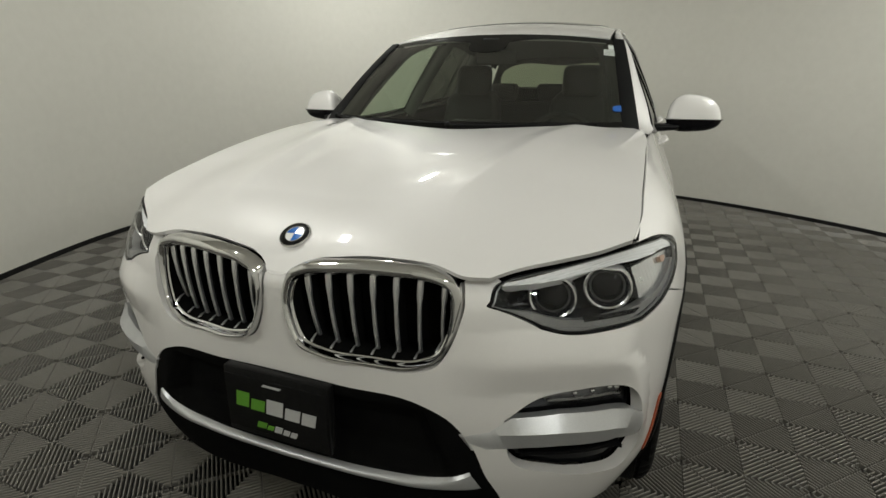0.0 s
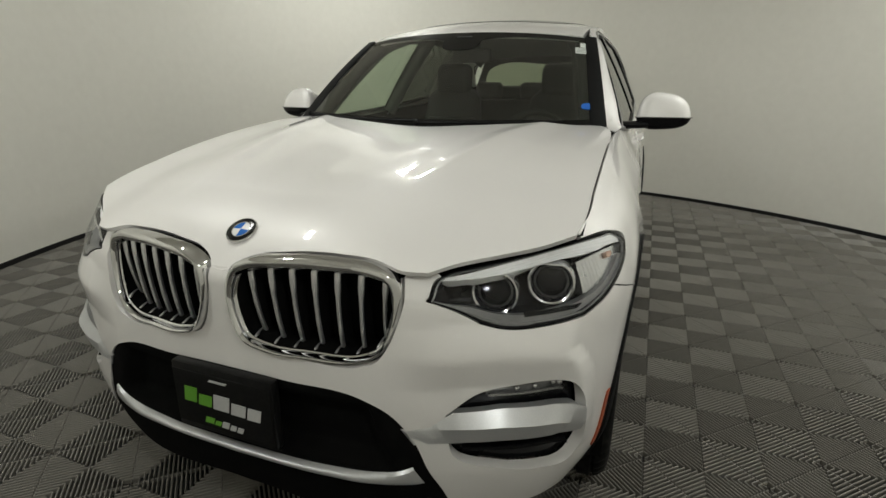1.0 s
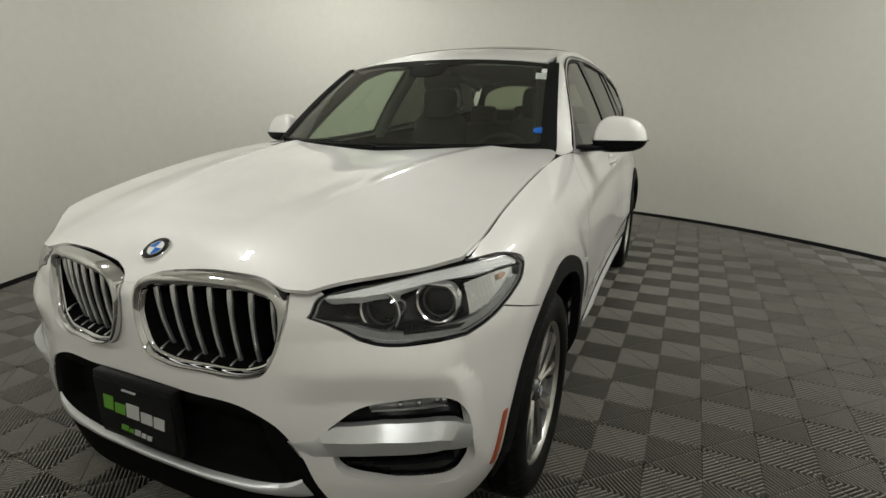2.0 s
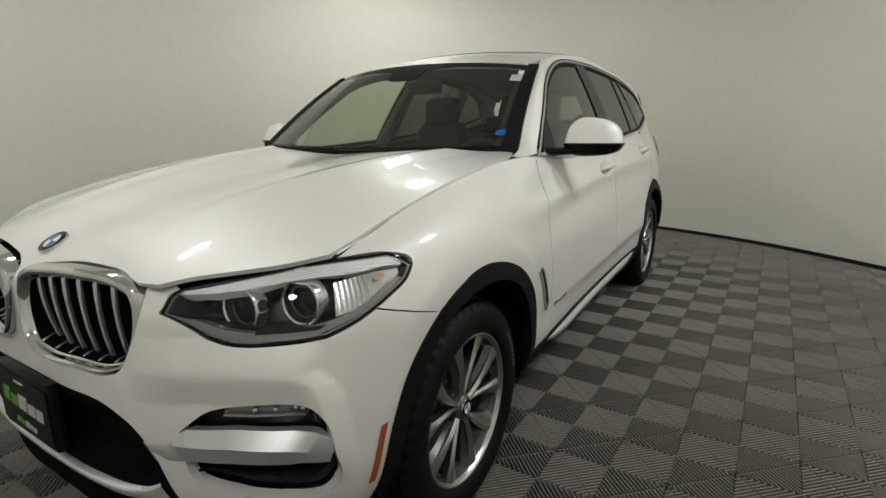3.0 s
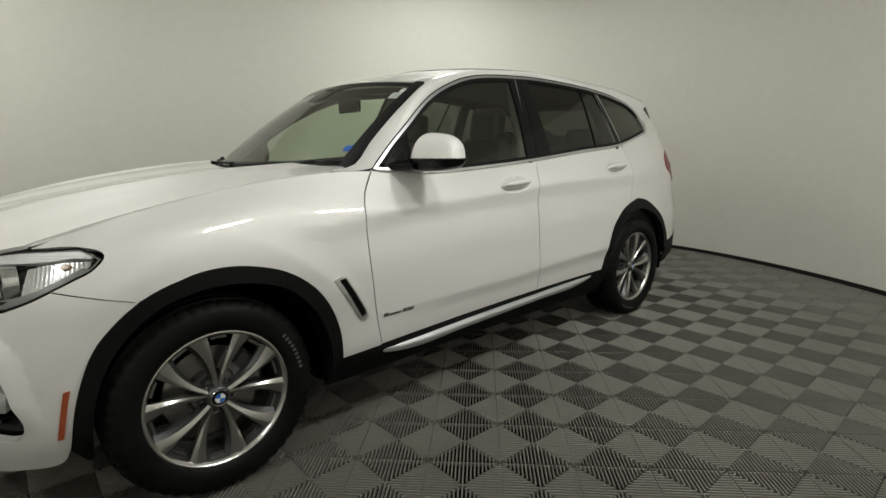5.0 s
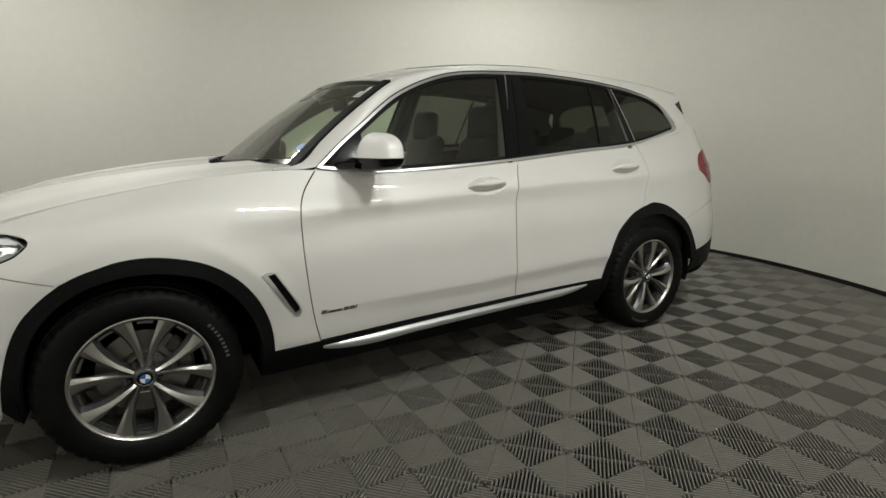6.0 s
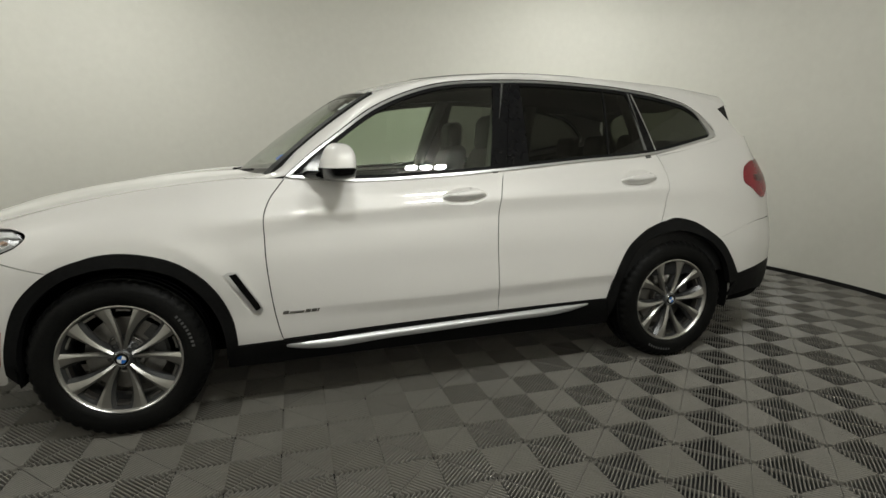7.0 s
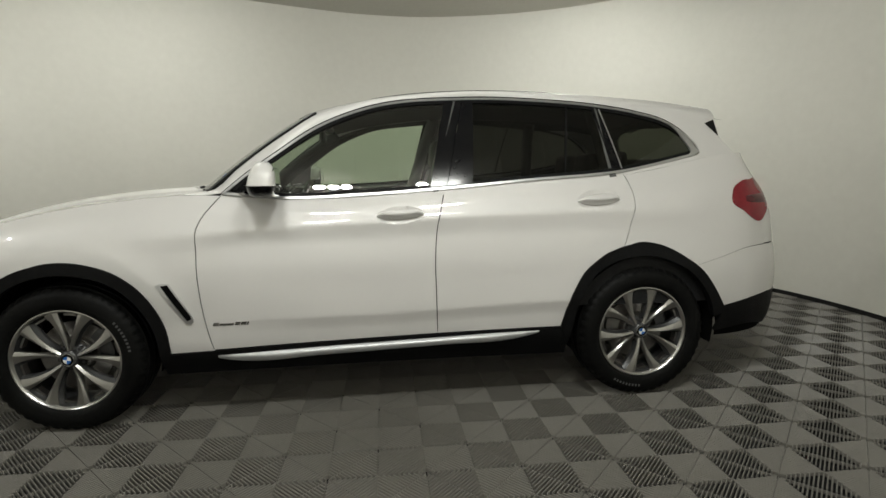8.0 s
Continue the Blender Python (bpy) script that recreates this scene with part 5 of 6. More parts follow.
for flip in (False, True):
    turn = (lambda m: flipped(m)) if flip else (lambda m: m)
    bm = bmesh.new()
    egg(bm, (0.990, 0.945, 1.158), (0.116, 0.064, 0.111), 3.1, cut_low=1.160, taper=0.10, lean=0.016)
    mirror_cap = part("door_mirror", turn(bm), paint, car, "white door mirror cap")
    bm = bmesh.new()
    egg(bm, (0.990, 0.945, 1.157), (0.119, 0.066, 0.056), 3.6, cut_high=1.157, taper=-0.14)
    part("mirror_base", turn(bm), gloss_black, mirror_cap, "gloss black mirror underside")
    bm = bmesh.new()
    rows = []
    for f in np.linspace(0, 1, 8):
        cx, cy, cz = 0.80 + 0.13 * f, 0.83 + 0.07 * f, 1.122 + 0.004 * f
        rows.append([(cx, cy + 0.045 * math.cos(a), cz + (0.020 - 0.004 * f) * math.sin(a)) for a in np.linspace(0, 2 * math.pi, 14, endpoint=False)])
    grid_faces(bm, rows, closed_v=True)
    part("mirror_arm", turn(bm), gloss_black, mirror_cap, "gloss black mirror arm")
    bm = bmesh.new()
    egg(bm, (0.990, 1.010, 1.172), (0.094, 0.008, 0.066), 3.2)
    part("mirror_glass", turn(bm), chrome, mirror_cap, "mirror glass")
    skin("mirror_sail", side, loop([(0.775, 1.118), (0.93, 1.115)], [(0.93, 1.115), (0.945, 1.20), (0.955, 1.268)], [(0.88, 1.22)]), gloss_black, car, "black triangle behind the mirror", lift=0.002, depth=0.01, mirror=flip)

# ---- sides: vents, badges, handles, sill blades ----
for flip in (False, True):
    turn = (lambda m: flipped(m)) if flip else (lambda m: m)
    vent = skin("wing_vent", body, loop([(0.440, 0.706), (0.462, 0.716), (0.496, 0.712)], [(0.583, 0.560), (0.592, 0.530), (0.578, 0.512), (0.556, 0.522)]), satin, car, "silver framed wing vent", holes=[loop([(0.462, 0.703), (0.492, 0.707)], [(0.578, 0.560), (0.583, 0.540), (0.564, 0.529)])], lift=0.006, depth=0.012, step=0.012, mirror=flip)
    skin("vent_hole", body, loop([(0.457, 0.708), (0.495, 0.709)], [(0.580, 0.560), (0.587, 0.540), (0.560, 0.525)]), void_black, vent, "black vent opening", lift=0.0015, depth=0, step=0.02, mirror=flip)
    for k in range(3):
        f = 0.3 + 0.22 * k
        s0, t0 = 0.484 + (0.566 - 0.484) * f, 0.702 + (0.545 - 0.702) * f
        skin("vent_rib", body, [(s0, t0), (s0 + 0.016, t0 + 0.004), (s0 + 0.018, t0 - 0.002), (s0 + 0.002, t0 - 0.006)], gloss_black, vent, lift=0.003, depth=0.002, step=0.02, mirror=flip)
    for k, (s0, s1, h) in enumerate(((0.674, 0.700, 0.016), (0.702, 0.768, 0.011), (0.774, 0.798, 0.016), (0.801, 0.826, 0.016), (0.829, 0.836, 0.016))):
        lean = 0.006
        skin("model_badge_bar", body, [(s0, 0.499), (s1, 0.499), (s1 + lean, 0.499 + h), (s0 + lean, 0.499 + h)], chrome, car, "small chrome badge bar", lift=0.002, depth=0.003, step=0.02, mirror=flip)
    bm = bmesh.new()
    strip(bm, body, [(0.672, 0.350), (0.75, 0.352), (1.2, 0.366), (1.752, 0.383), (2.20, 0.397), (2.295, 0.398)], [(0.672, 0.332), (0.75, 0.316), (1.2, 0.321), (1.752, 0.341), (2.20, 0.364), (2.295, 0.388)], 0.026, 70, 9)
    part("sill_blade", turn(bm), blade_silver, car, "satin silver sill blade")
    for (s0, s1, t0) in HANDLES:
        c = (s0 + s1) / 2
        cup_ob = skin("handle_cup", body, shrunk(cup_edge(s0, s1, t0), -0.0030), paint, car, "white recessed handle cup", lift=-0.0003, depth=0.002, step=0.010, mirror=flip,
                      dish=lambda a, b, s0=s0, s1=s1, c=c, t0=t0: -0.013 * np.clip(1.25 * (1 - ((a - c) / (0.5 * (s1 - s0) + 0.004)) ** 2 - ((b - t0 - 0.002) / 0.034) ** 2), 0, 1))
        bm = bmesh.new()
        strip(bm, body, [(s0, t0 + 0.004), (s0 + 0.06, t0 + 0.016), (s1 - 0.06, t0 + 0.017), (s1, t0 + 0.006)], [(s0, t0 - 0.004), (s0 + 0.06, t0 - 0.012), (s1 - 0.06, t0 - 0.012), (s1, t0 - 0.005)], 0.034, 40, 9)
        part("door_handle", turn(bm), paint, cup_ob, "white door handle")

# ---- tail ----
TAIL = rounded([(3.380, 0.929), (3.398, 0.951), (3.456, 0.968), (3.56, 0.972), (3.66, 0.971), (3.715, 0.943), (3.70, 0.91), (3.643, 0.884), (3.579, 0.868), (3.51, 0.879), (3.457, 0.896)], 60)
for flip in (False, True):
    turn = (lambda m: flipped(m)) if flip else (lambda m: m)
    tail_lamp = skin("tail_light", body, TAIL, red_lens, car, "red rear light", lift=0.004, depth=0.012, step=0.02, mirror=flip)
    bm = bmesh.new()
    strip(bm, body, [(3.46, 0.938), (3.60, 0.942), (3.72, 0.944)], [(3.47, 0.914), (3.60, 0.908), (3.70, 0.905)], 0.008, 20, 5)
    part("lamp_band", turn(bm), red_dark, tail_lamp, "dark red inner band")


def tail_plane(x, z):
    """The leaning face of the tailgate round the rear window."""
    x, z = np.atleast_1d(np.asarray(x, float)), np.atleast_1d(np.asarray(z, float))
    return np.stack([x, 3.545 - 0.55 * (z - 1.25) - 0.10 * np.abs(x / 0.6) ** 2.5, z], 1)


REAR_GLASS = rounded([(-0.57, 1.245), (0.0, 1.235), (0.57, 1.245), (0.585, 1.30), (0.53, 1.45), (0.46, 1.485), (0.0, 1.497), (-0.46, 1.485), (-0.53, 1.45), (-0.585, 1.30)], 64)
skin("rear_window", tail_plane, REAR_GLASS, rear_glass, car, "grey-green tinted rear window", depth=0, step=0.06)
skin("rear_window_frame", tail_plane, loop([(-0.70, 1.02), (0.70, 1.02)], [(0.66, 1.30), (0.55, 1.555)], [(0.0, 1.60), (-0.55, 1.555)], [(-0.66, 1.30)]), soft_plastic, car, "dark frame round the rear window", holes=[shrunk(REAR_GLASS, 0.004)], depth=0.03, step=0.04)
bm = bmesh.new()
rows = []
for u in np.linspace(-1, 1, 25):
    x = 0.55 * u
    bend = abs(u) ** 3
    rows.append([(x, 3.28, roof_z(x, 3.28) + 0.002), (x, 3.50 - 0.15 * bend, roof_z(x, 3.46) + 0.004), (x, 3.60 - 0.22 * bend, roof_z(x, 3.55) - 0.004), (x, 3.59 - 0.22 * bend, roof_z(x, 3.55) - 0.022), (x, 3.44 - 0.12 * bend, roof_z(x, 3.46) - 0.03)])
grid_faces(bm, [[tuple(float(np.ravel(c)[0]) for c in p) for p in r] for r in rows])
part("roof_spoiler", bm, paint, car, "white roof spoiler")


# ---- wheels ----
RIM, TYRE = 0.2413, 0.356
mesh_store = {}


def stored(key, make, mat):
    if key not in mesh_store:
        bm = bmesh.new()
        make(bm)
        me = bpy.data.meshes.new(key)
        bmesh.ops.recalc_face_normals(bm, faces=bm.faces)
        bm.to_mesh(me)
        bm.free()
        me.shade_smooth()
        me.set_sharp_from_angle(angle=radians(32))
        me.materials.append(mat)
        mesh_store[key] = me
    return mesh_store[key]


def tyre_shape(bm):
    n = 144
    prof = [(-0.20, RIM - 0.004), (-0.215, RIM + 0.012), (-0.228, 0.285), (-0.226, 0.318), (-0.208, 0.340), (-0.190, 0.350), (-0.186, 0.352), (-0.182, 0.343), (-0.176, 0.343), (-0.172, 0.3545), (-0.135, TYRE), (-0.131, 0.346), (-0.124, 0.346), (-0.120, TYRE), (-0.085, TYRE), (-0.081, 0.346), (-0.074, 0.346), (-0.070, TYRE),
            (-0.033, 0.3545), (-0.029, 0.343), (-0.023, 0.343), (-0.019, 0.352), (-0.006, 0.346), (0.010, 0.332), (0.019, 0.314), (0.022, 0.290), (0.019, 0.268), (0.012, RIM + 0.010), (0.004, RIM + 0.004), (-0.004, RIM - 0.002)]
    rings = lathe(bm, prof, n, "x")
    for k, ring in enumerate(rings):
        if k % 3 == 0:
            for i in (4, 5, 20, 21, 22, 23):
                v = ring[i]
                r = math.hypot(v.co.y, v.co.z)
                v.co.y *= (r - 0.006) / r
                v.co.z *= (r - 0.006) / r


def rim_shape(bm):
    lathe(bm, [(0.0, RIM + 0.006), (0.004, RIM + 0.004), (0.005, RIM - 0.001), (0.001, RIM - 0.006), (-0.010, RIM - 0.011)], 96, "x")


def barrel_shape(bm):
    lathe(bm, [(-0.010, RIM - 0.011), (-0.03, RIM - 0.018), (-0.10, RIM - 0.03), (-0.17, RIM - 0.02), (-0.20, RIM - 0.004)], 96, "x")


def spoke_shape(bm, sign):
    """One arm of a V: runs from the hub to the rim and widens outwards."""
    n = 14
    rows = []
    for i in range(n):
        f = i / (n - 1)
        r = 0.040 + (RIM - 0.008 - 0.040) * f
        a = sign * radians(8.5 + 10.5 * f ** 1.1)
        w = 0.0074 + 0.006 * f + 0.019 * f ** 3
        deep = 0.040 - 0.010 * f
        front = -0.020 + 0.016 * f ** 2 + 0.006 * math.sin(math.pi * f)
        ca_, sa_ = math.cos(a), math.sin(a)
        pt = lambda off, d: (d, r * ca_ - off * sa_, r * sa_ + off * ca_)
        inward = -sign
        ridge = 0.32 * inward * w
        rows.append([pt(-w, front - 0.008), pt(ridge - 0.0012, front), pt(ridge + 0.0012, front), pt(w, front - 0.008), pt(w * 0.8, front - deep), pt(-w * 0.8, front - deep)])
    vs = grid_faces(bm, rows, closed_v=True)
    bm.faces.new(vs[0][::-1])
    bm.faces.new(vs[-1])


def spoke_side_shape(bm, sign):
    """The dark flank of an arm."""
    n = 12
    rows = []
    for i in range(n):
        f = i / (n - 1)
        r = 0.06 + (RIM - 0.016 - 0.06) * f
        a = sign * radians(8.5 + 10.5 * f ** 1.1)
        w = 0.0074 + 0.006 * f + 0.019 * f ** 3
        front = -0.024 + 0.016 * f ** 2
        pt = lambda off, d: (d, r * math.cos(a) - off * math.sin(a), r * math.sin(a) + off * math.cos(a))
        o = sign * (w * 1.0)
        rows.append([pt(o * 0.9, front - 0.004), pt(o + sign * (0.006 + 0.010 * f), front - 0.022), pt(o + sign * (0.004 + 0.008 * f), front - 0.045), pt(o * 0.5, front - 0.045)])
    grid_faces(bm, rows, closed_v=True)


def hub_shape(bm):
    lathe(bm, [(-0.012, 0.0001), (-0.012, 0.033), (-0.015, 0.037), (-0.024, 0.042), (-0.045, 0.044), (-0.07, 0.066)], 60, "x")


def bolt_shape(bm):
    lathe(bm, [(-0.030, 0.0001), (-0.030, 0.007), (-0.034, 0.010), (-0.06, 0.0105)], 6, "x")


def disc_shape(bm):
    lathe(bm, [(-0.080, 0.075), (-0.076, 0.085), (-0.095, 0.090), (-0.095, 0.165), (-0.120, 0.165), (-0.120, 0.075)], 72, "x")
    lathe(bm, [(-0.070, 0.0001), (-0.070, 0.078), (-0.095, 0.080)], 48, "x")


def caliper_shape(bm):
    rows = []
    for a in np.linspace(radians(-28), radians(28), 12):
        rows.append([(d, r * math.cos(a), r * math.sin(a)) for d, r in ((-0.072, 0.115), (-0.066, 0.13), (-0.066, 0.165), (-0.075, 0.178), (-0.13, 0.178), (-0.13, 0.115))])
    vs = grid_faces(bm, rows, closed_v=True)
    bm.faces.new(vs[0][::-1])
    bm.faces.new(vs[-1])


def barrel_tab(bm):
    """A bright balance block inside the barrel."""
    rows = []
    for a in np.linspace(radians(-7), radians(7), 6):
        rows.append([(d, r * math.cos(a), r * math.sin(a)) for d, r in ((-0.030, RIM - 0.021), (-0.030, RIM - 0.030), (-0.060, RIM - 0.034), (-0.060, RIM - 0.024))])
    vs = grid_faces(bm, rows, closed_v=True)
    bm.faces.new(vs[0][::-1])
    bm.faces.new(vs[-1])


def letter_bar(bm):
    rows = []
    for a in np.linspace(radians(-0.95), radians(0.95), 4):
        rows.append([(0.0225 - (abs(r - 0.297) * 0.05), r * math.cos(a), r * math.sin(a)) for r in (0.288, 0.292, 0.297, 0.301)])
    grid_faces(bm, rows)


def wheel(x, y, phase, mirror_it):
    """A ten-arm alloy wheel; x is the face of the rim."""
    turn = Matrix.Translation((x, y, TYRE - 0.003)) @ (Matrix.Rotation(math.pi, 4, "Z") if mirror_it else Matrix.Identity(4)) @ Matrix.Rotation(radians(phase), 4, "X")
    rim = finish("wheel", stored("wheel_rim", rim_shape, alloy_face), None, car, "grey machined alloy wheel", turn)
    finish("tyre", stored("tyre", tyre_shape, rubber), None, rim, "black road tyre")
    finish("barrel", stored("barrel", barrel_shape, alloy_dark), None, rim, "dark grey wheel barrel")
    finish("hub", stored("hub", hub_shape, alloy_dark), None, rim)
    finish("brake_disc", stored("brake_disc", disc_shape, disc_steel), None, rim, "steel brake disc")
    finish("brake_caliper", stored("brake_caliper", caliper_shape, alloy_dark), None, rim, matrix=Matrix.Rotation(radians(20 - phase), 4, "X"))
    for k in range(5):
        m = Matrix.Rotation(radians(72 * k), 4, "X")
        for sign, key in ((1, "spoke_up"), (-1, "spoke_down")):
            finish("spoke", stored(key, lambda b, s=sign: spoke_shape(b, s), alloy_face), None, rim, matrix=m)
            finish("spoke_flank", stored(key + "_flank", lambda b, s=sign: spoke_side_shape(b, s), alloy_dark), None, rim, "dark grey spoke flank", matrix=m)
        finish("wheel_bolt", stored("wheel_bolt", bolt_shape, alloy_dark), None, rim, matrix=Matrix.Rotation(radians(72 * k + 36), 4, "X") @ Matrix.Translation((-0.012, 0.056, 0)))
        finish("barrel_block", stored("barrel_block", barrel_tab, disc_steel), None, rim, matrix=Matrix.Rotation(radians(72 * k + 36), 4, "X"))
        finish("barrel_block", stored("barrel_block", barrel_tab, disc_steel), None, rim, matrix=m)
    for k in range(9):
        finish("letter_bar", stored("letter_bar", letter_bar, tyre_letter), None, rim, "moulded unreadable tyre lettering", matrix=Matrix.Rotation(radians(8 + 3.6 * k - phase + (0 if y < 1 else -130)), 4, "X"))
    n = (1, 0, 0) if not mirror_it else (-1, 0, 0)
    sx = -1 if mirror_it else 1
    roundel("hub_badge", (x - sx * 0.010, y, TYRE - 0.003), n, (0, 0.2, 1), 0.030, car)
    return rim


wheel(0.908, 0.0, 12.0, False)
wheel(0.905, 2.862, -13.0, False)
wheel(-0.908, 0.0, 30.0, True)
wheel(-0.905, 2.862, 55.0, True)


def liner(bm, y, sgn):
    rows = []
    for a in np.linspace(radians(-14), radians(194), 40):
        c, s = math.cos(a), math.sin(a)
        rows.append([(sgn * 0.905, y + 0.405 * c, 0.37 + 0.395 * s), (sgn * 0.60, y + 0.405 * c, 0.37 + 0.395 * s), (sgn * 0.58, y + 0.05 * c, 0.40 + 0.05 * s)])
    grid_faces(bm, rows)


for y in (0.02, 2.862):
    for sgn in (1, -1):
        bm = bmesh.new()
        liner(bm, y, sgn)
        part("wheel_liner", bm, void_black, car, "dark wheel well liner")
bm = bmesh.new()
box(bm, -0.76, 0.76, 0.45, 2.40, 0.215, 0.36, 0.02)
part("underbody", bm, void_black, car, "dark underbody")
bm = bmesh.new()
box(bm, -0.57, 0.57, -0.66, 0.45, 0.22, 0.60, 0.03)
part("engine_tray", bm, void_black, car, "dark tray under the engine")
bm = bmesh.new()
box(bm, -0.57, 0.57, 2.40, 3.66, 0.30, 0.60, 0.03)
part("rear_floor", bm, void_black, car, "dark floor under the boot")


# ---- cabin ----
def cushion(bm, x0, x1, y0, y1, z0, z1, r=0.05, seg=4, lean=0.0):
    b2 = bmesh.new()
    box(b2, x0, x1, y0, y1, z0, z1, r, seg)
    for v in b2.verts:
        v.co.y += lean * (v.co.z - z0)
    me = bpy.data.meshes.new("tmp")
    b2.to_mesh(me)
    b2.free()
    bm.from_mesh(me)
    bpy.data.meshes.remove(me)


bm = bmesh.new()
cushion(bm, -0.76, 0.76, 0.56, 1.02, 0.80, 1.045, 0.05)
dash = part("dashboard", bm, soft_plastic, car, "dark soft dashboard")
bm = bmesh.new()
cushion(bm, 0.20, 0.56, 0.72, 0.98, 1.03, 1.098, 0.03)
part("instrument_hood", bm, soft_plastic, dash)
bm = bmesh.new()
cushion(bm, -0.16, 0.10, 0.90, 0.92, 1.02, 1.13, 0.008)
part("screen", bm, gloss_black, dash, "black dashboard display")
bm = bmesh.new()
path = [(0.38 + 0.185 * math.cos(a), 1.03 + 0.06 * math.sin(a), 0.985 + 0.175 * math.sin(a)) for a in np.linspace(0, 2 * math.pi, 40, endpoint=False)]
tube(bm, path, 0.016, 8, closed=True)
steering = part("steering_wheel", bm, leather, car, "black leather steering wheel")
bm = bmesh.new()
cushion(bm, 0.31, 0.45, 1.005, 1.05, 0.93, 1.04, 0.02)
part("steering_boss", bm, soft_plastic, steering)
for a in (0.0, math.pi, -math.pi / 2):
    bm = bmesh.new()
    tube(bm, [(0.38 + 0.05 * math.cos(a), 1.02, 0.985 + 0.04 * math.sin(a)), (0.38 + 0.18 * math.cos(a), 1.03 + 0.06 * math.sin(a), 0.985 + 0.17 * math.sin(a))], 0.012, 8)
    part("steering_spoke", bm, bar_metal, steering)
for x in (0.37, -0.37):
    bm = bmesh.new()
    cushion(bm, x - 0.25, x + 0.25, 1.28, 1.78, 0.50, 0.68, 0.06)
    seat = part("front_seat", bm, leather, car, "black leather front seat")
    bm = bmesh.new()
    cushion(bm, x - 0.25, x + 0.25, 1.66, 1.80, 0.62, 1.27, 0.065, 4, 0.30)
    for v in bm.verts:
        v.co.x = x + (v.co.x - x) * (1 - 0.36 * max(0.0, min(1.0, (v.co.z - 1.0) / 0.27)) ** 1.6)
    part("backrest", bm, leather, seat)
    bm = bmesh.new()
    cushion(bm, x - 0.125, x + 0.125, 1.84, 1.95, 1.225, 1.435, 0.05, 5, 0.10)
    part("headrest", bm, leather, seat)
    for dx in (-0.06, 0.06):
        bm = bmesh.new()
        tube(bm, [(x + dx, 1.87, 1.20), (x + dx, 1.91, 1.34)], 0.006, 8)
        part("headrest_post", bm, chrome, seat)
bm = bmesh.new()
cushion(bm, -0.66, 0.66, 2.25, 2.75, 0.55, 0.72, 0.06)
bench = part("rear_bench", bm, leather, car, "black leather rear bench")
bm = bmesh.new()
cushion(bm, -0.66, 0.66, 2.66, 2.80, 0.66, 1.18, 0.06, 4, 0.28)
part("backrest", bm, leather, bench)
for x in (-0.40, 0.0, 0.40):
    bm = bmesh.new()
    cushion(bm, x - 0.12, x + 0.12, 2.84, 2.93, 1.18, 1.325, 0.04, 4, 0.1)
    part("headrest", bm, leather, bench)
bm = bmesh.new()
box(bm, -0.80, 0.80, 0.50, 3.55, 0.40, 0.46, 0.02)
part("cabin_floor", bm, soft_plastic, car, "dark cabin floor")
for flip in (False, True):
    skin("door_lining", body, [(0.62, 0.50), (3.5, 0.50), (3.5, 1.035), (2.8, 1.035), (1.8, 1.035), (0.62, 1.035)], soft_plastic, car, "dark door lining", lift=-0.06, depth=0, step=0.1, mirror=flip)
    turn = (lambda m: flipped(m)) if flip else (lambda m: m)
    for line in (((1.75, 1.10), (1.90, 1.60)), ((2.70, 1.16), (2.66, 1.58))):
        bm = bmesh.new()
        pts = [side(line[0][0] + (line[1][0] - line[0][0]) * f, line[0][1] + (line[1][1] - line[0][1]) * f)[0] + np.array([-0.045, 0, 0]) for f in np.linspace(0, 1, 8)]
        tube(bm, [tuple(p) for p in pts], 0.042, 10)
        part("pillar_lining", turn(bm), headliner, car, "grey inner pillar lining")
    bm = bmesh.new()
    pts = [screen(0.70, v)[0] + np.array([-0.01, 0.03, -0.03]) for v in np.linspace(0, 1, 8)]
    tube(bm, [tuple(p) for p in pts], 0.035, 10)
    part("pillar_lining", turn(bm), soft_plastic, car, "dark inner windscreen pillar")


# ---- the floor's tiles ----
TILE_TURN = radians(-0.83)
TILE_START = (0.860, 0.645)
SQUARE = 0.2
ROOT = math.sqrt(0.5)


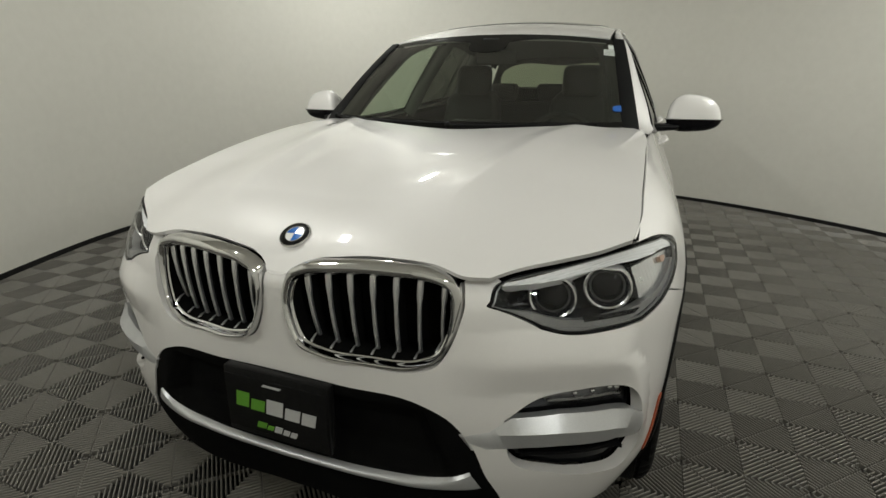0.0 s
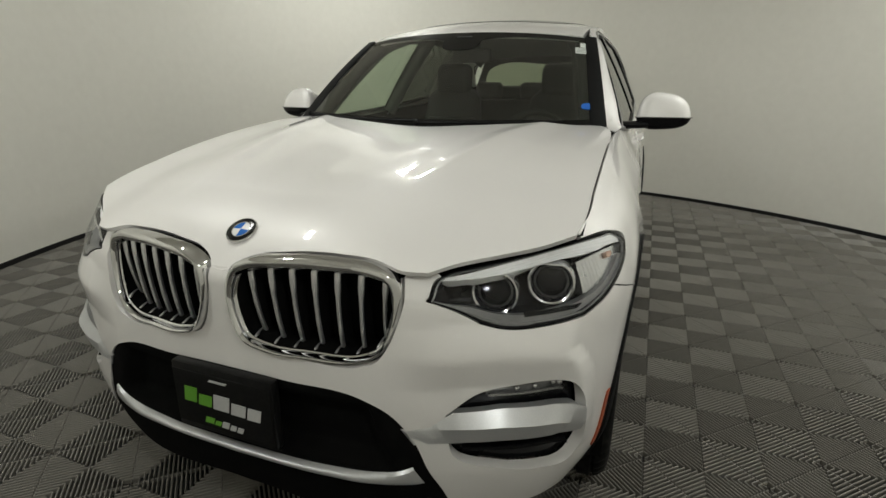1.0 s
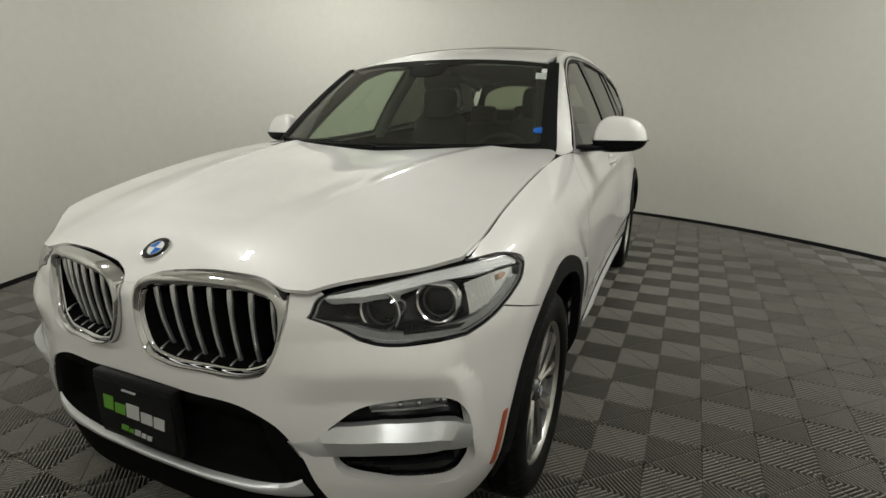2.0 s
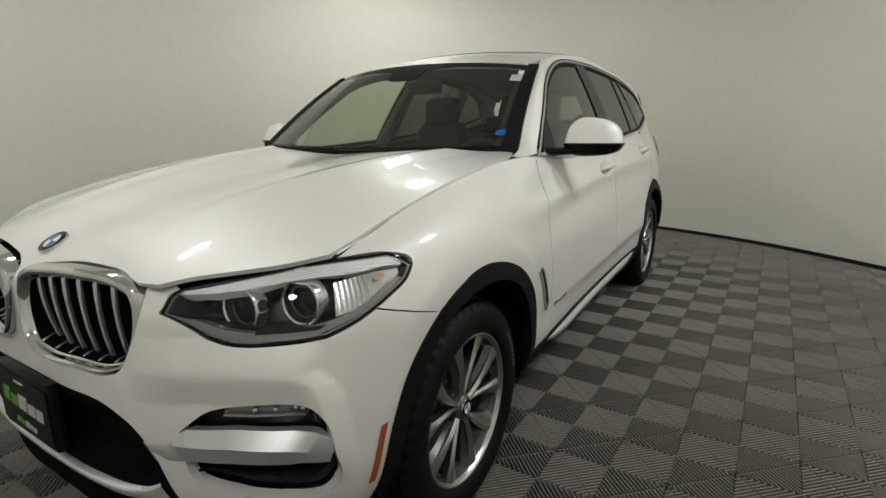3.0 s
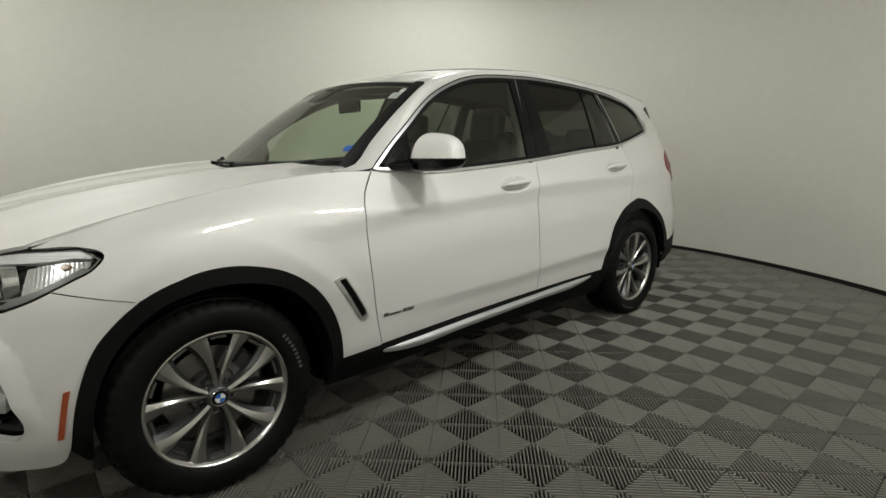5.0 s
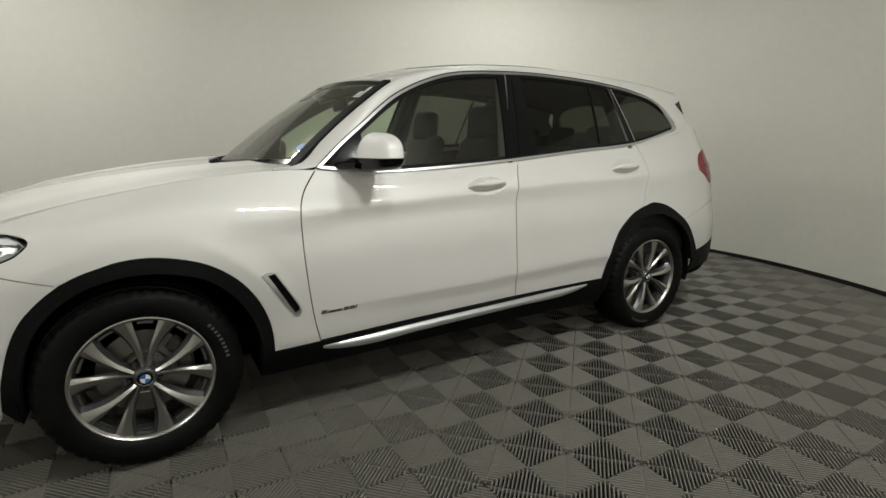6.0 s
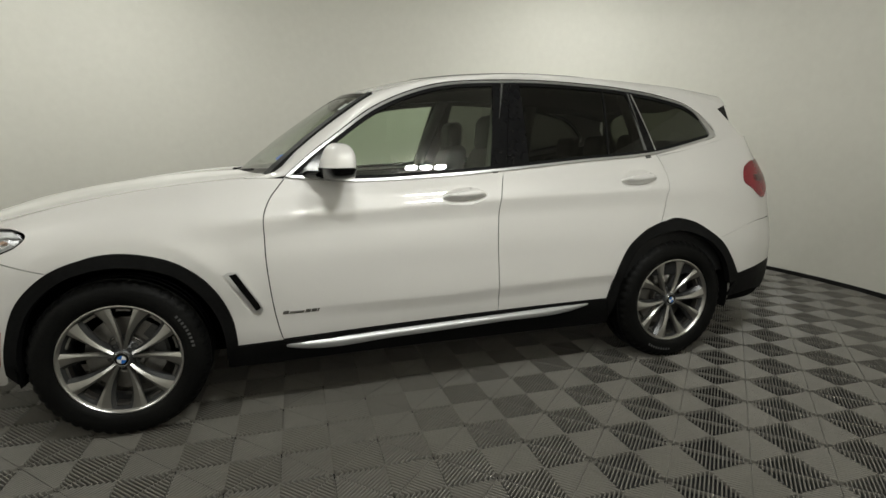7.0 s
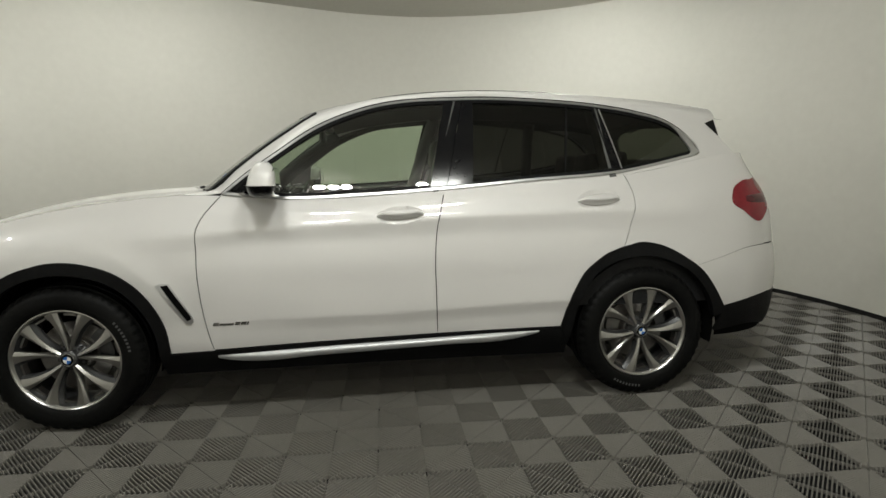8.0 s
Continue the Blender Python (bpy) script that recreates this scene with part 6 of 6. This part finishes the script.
def tile_mesh():
    bm = bmesh.new()
    pitch, width, top, low = 0.01455, 0.0055, 0.0, -0.020

    def bar(cx, cy, ux, uy, d, half, w, z):
        """A rib of half length across the line u at distance d from a square's middle."""
        px, py = cx + ux * d, cy + uy * d
        vx, vy = -uy, ux
        c = [(px + vx * a * half + ux * b * w / 2, py + vy * a * half + uy * b * w / 2) for a, b in ((-1, -1), (1, -1), (1, 1), (-1, 1))]
        e = [(px + vx * a * half + ux * b * w * 0.22, py + vy * a * half + uy * b * w * 0.22) for a, b in ((-1, -1), (1, -1), (1, 1), (-1, 1))]
        cap = [bm.verts.new((*q, z)) for q in e]
        hi = [bm.verts.new((*q, z - 0.0030)) for q in c]
        lo = [bm.verts.new((*q, low)) for q in c]
        bm.faces.new(cap)
        bm.faces.new((cap[0], hi[0], hi[1], cap[1]))
        bm.faces.new((cap[2], hi[2], hi[3], cap[3]))
        for i in range(4):
            bm.faces.new((hi[i], lo[i], lo[(i + 1) % 4], hi[(i + 1) % 4]))

    for m in (0, 1):
        for n in (0, 1):
            cx, cy = (m - 0.5) * SQUARE, (n - 0.5) * SQUARE
            u = (ROOT, ROOT) if (m + n) % 2 == 0 else (-ROOT, ROOT)
            for k in range(-9, 10):
                d = k * pitch
                half = SQUARE * ROOT - abs(d) - 0.0022
                if half > 0.012:
                    for sign in (-1, 1):
                        shift_by = sign * (half + 0.0022) / 2
                        bar(cx - u[1] * shift_by, cy + u[0] * shift_by, *u, d, (half - 0.0022) / 2, width, top)
            bar(cx, cy, -u[1], u[0], 0.0, SQUARE * ROOT - 0.006, 0.0044, top - 0.006)
    me = bpy.data.meshes.new("tile")
    bmesh.ops.recalc_face_normals(bm, faces=bm.faces)
    bm.to_mesh(me)
    bm.free()
    me.materials.append(tile_plastic)
    return me


tile = tile_mesh()
ca, sa = math.cos(TILE_TURN), math.sin(TILE_TURN)
places = []
for i in range(-14, 15):
    for j in range(-14, 15):
        p, q = (2 * i + 1) * SQUARE, (2 * j + 1) * SQUARE
        x, y = TILE_START[0] + p * ca - q * sa, TILE_START[1] + p * sa + q * ca
        r = math.hypot(x - ROOM[0], y - ROOM[1])
        if r < float(hermite(ROOM_ANGLE, ROOM_RADIUS, math.degrees(math.atan2(y - ROOM[1], x - ROOM[0])))) + 0.28:
            places.append((math.hypot(x - 1.3, y - 1.0), x, y))
places.sort()
for _, x, y in places[:300]:
    ob = new("tile", tile)
    ob.parent = floor
    ob.matrix_basis = Matrix.Translation((x, y, 0)) @ Matrix.Rotation(TILE_TURN, 4, "Z")
far_v, far_f = [], []
tv = np.array([v.co[:] for v in tile.vertices])
tf = [list(p.vertices) for p in tile.polygons]
for _, x, y in places[300:]:
    k = len(far_v)
    far_v += np.stack([x + tv[:, 0] * ca - tv[:, 1] * sa, y + tv[:, 0] * sa + tv[:, 1] * ca, tv[:, 2]], 1).tolist()
    far_f += [[k + i for i in f] for f in tf]
if far_v:
    me = bpy.data.meshes.new("outer_tiles")
    me.from_pydata(far_v, [], far_f)
    tagged(finish("outer_tiles", me, tile_plastic, floor), kind="stuff")
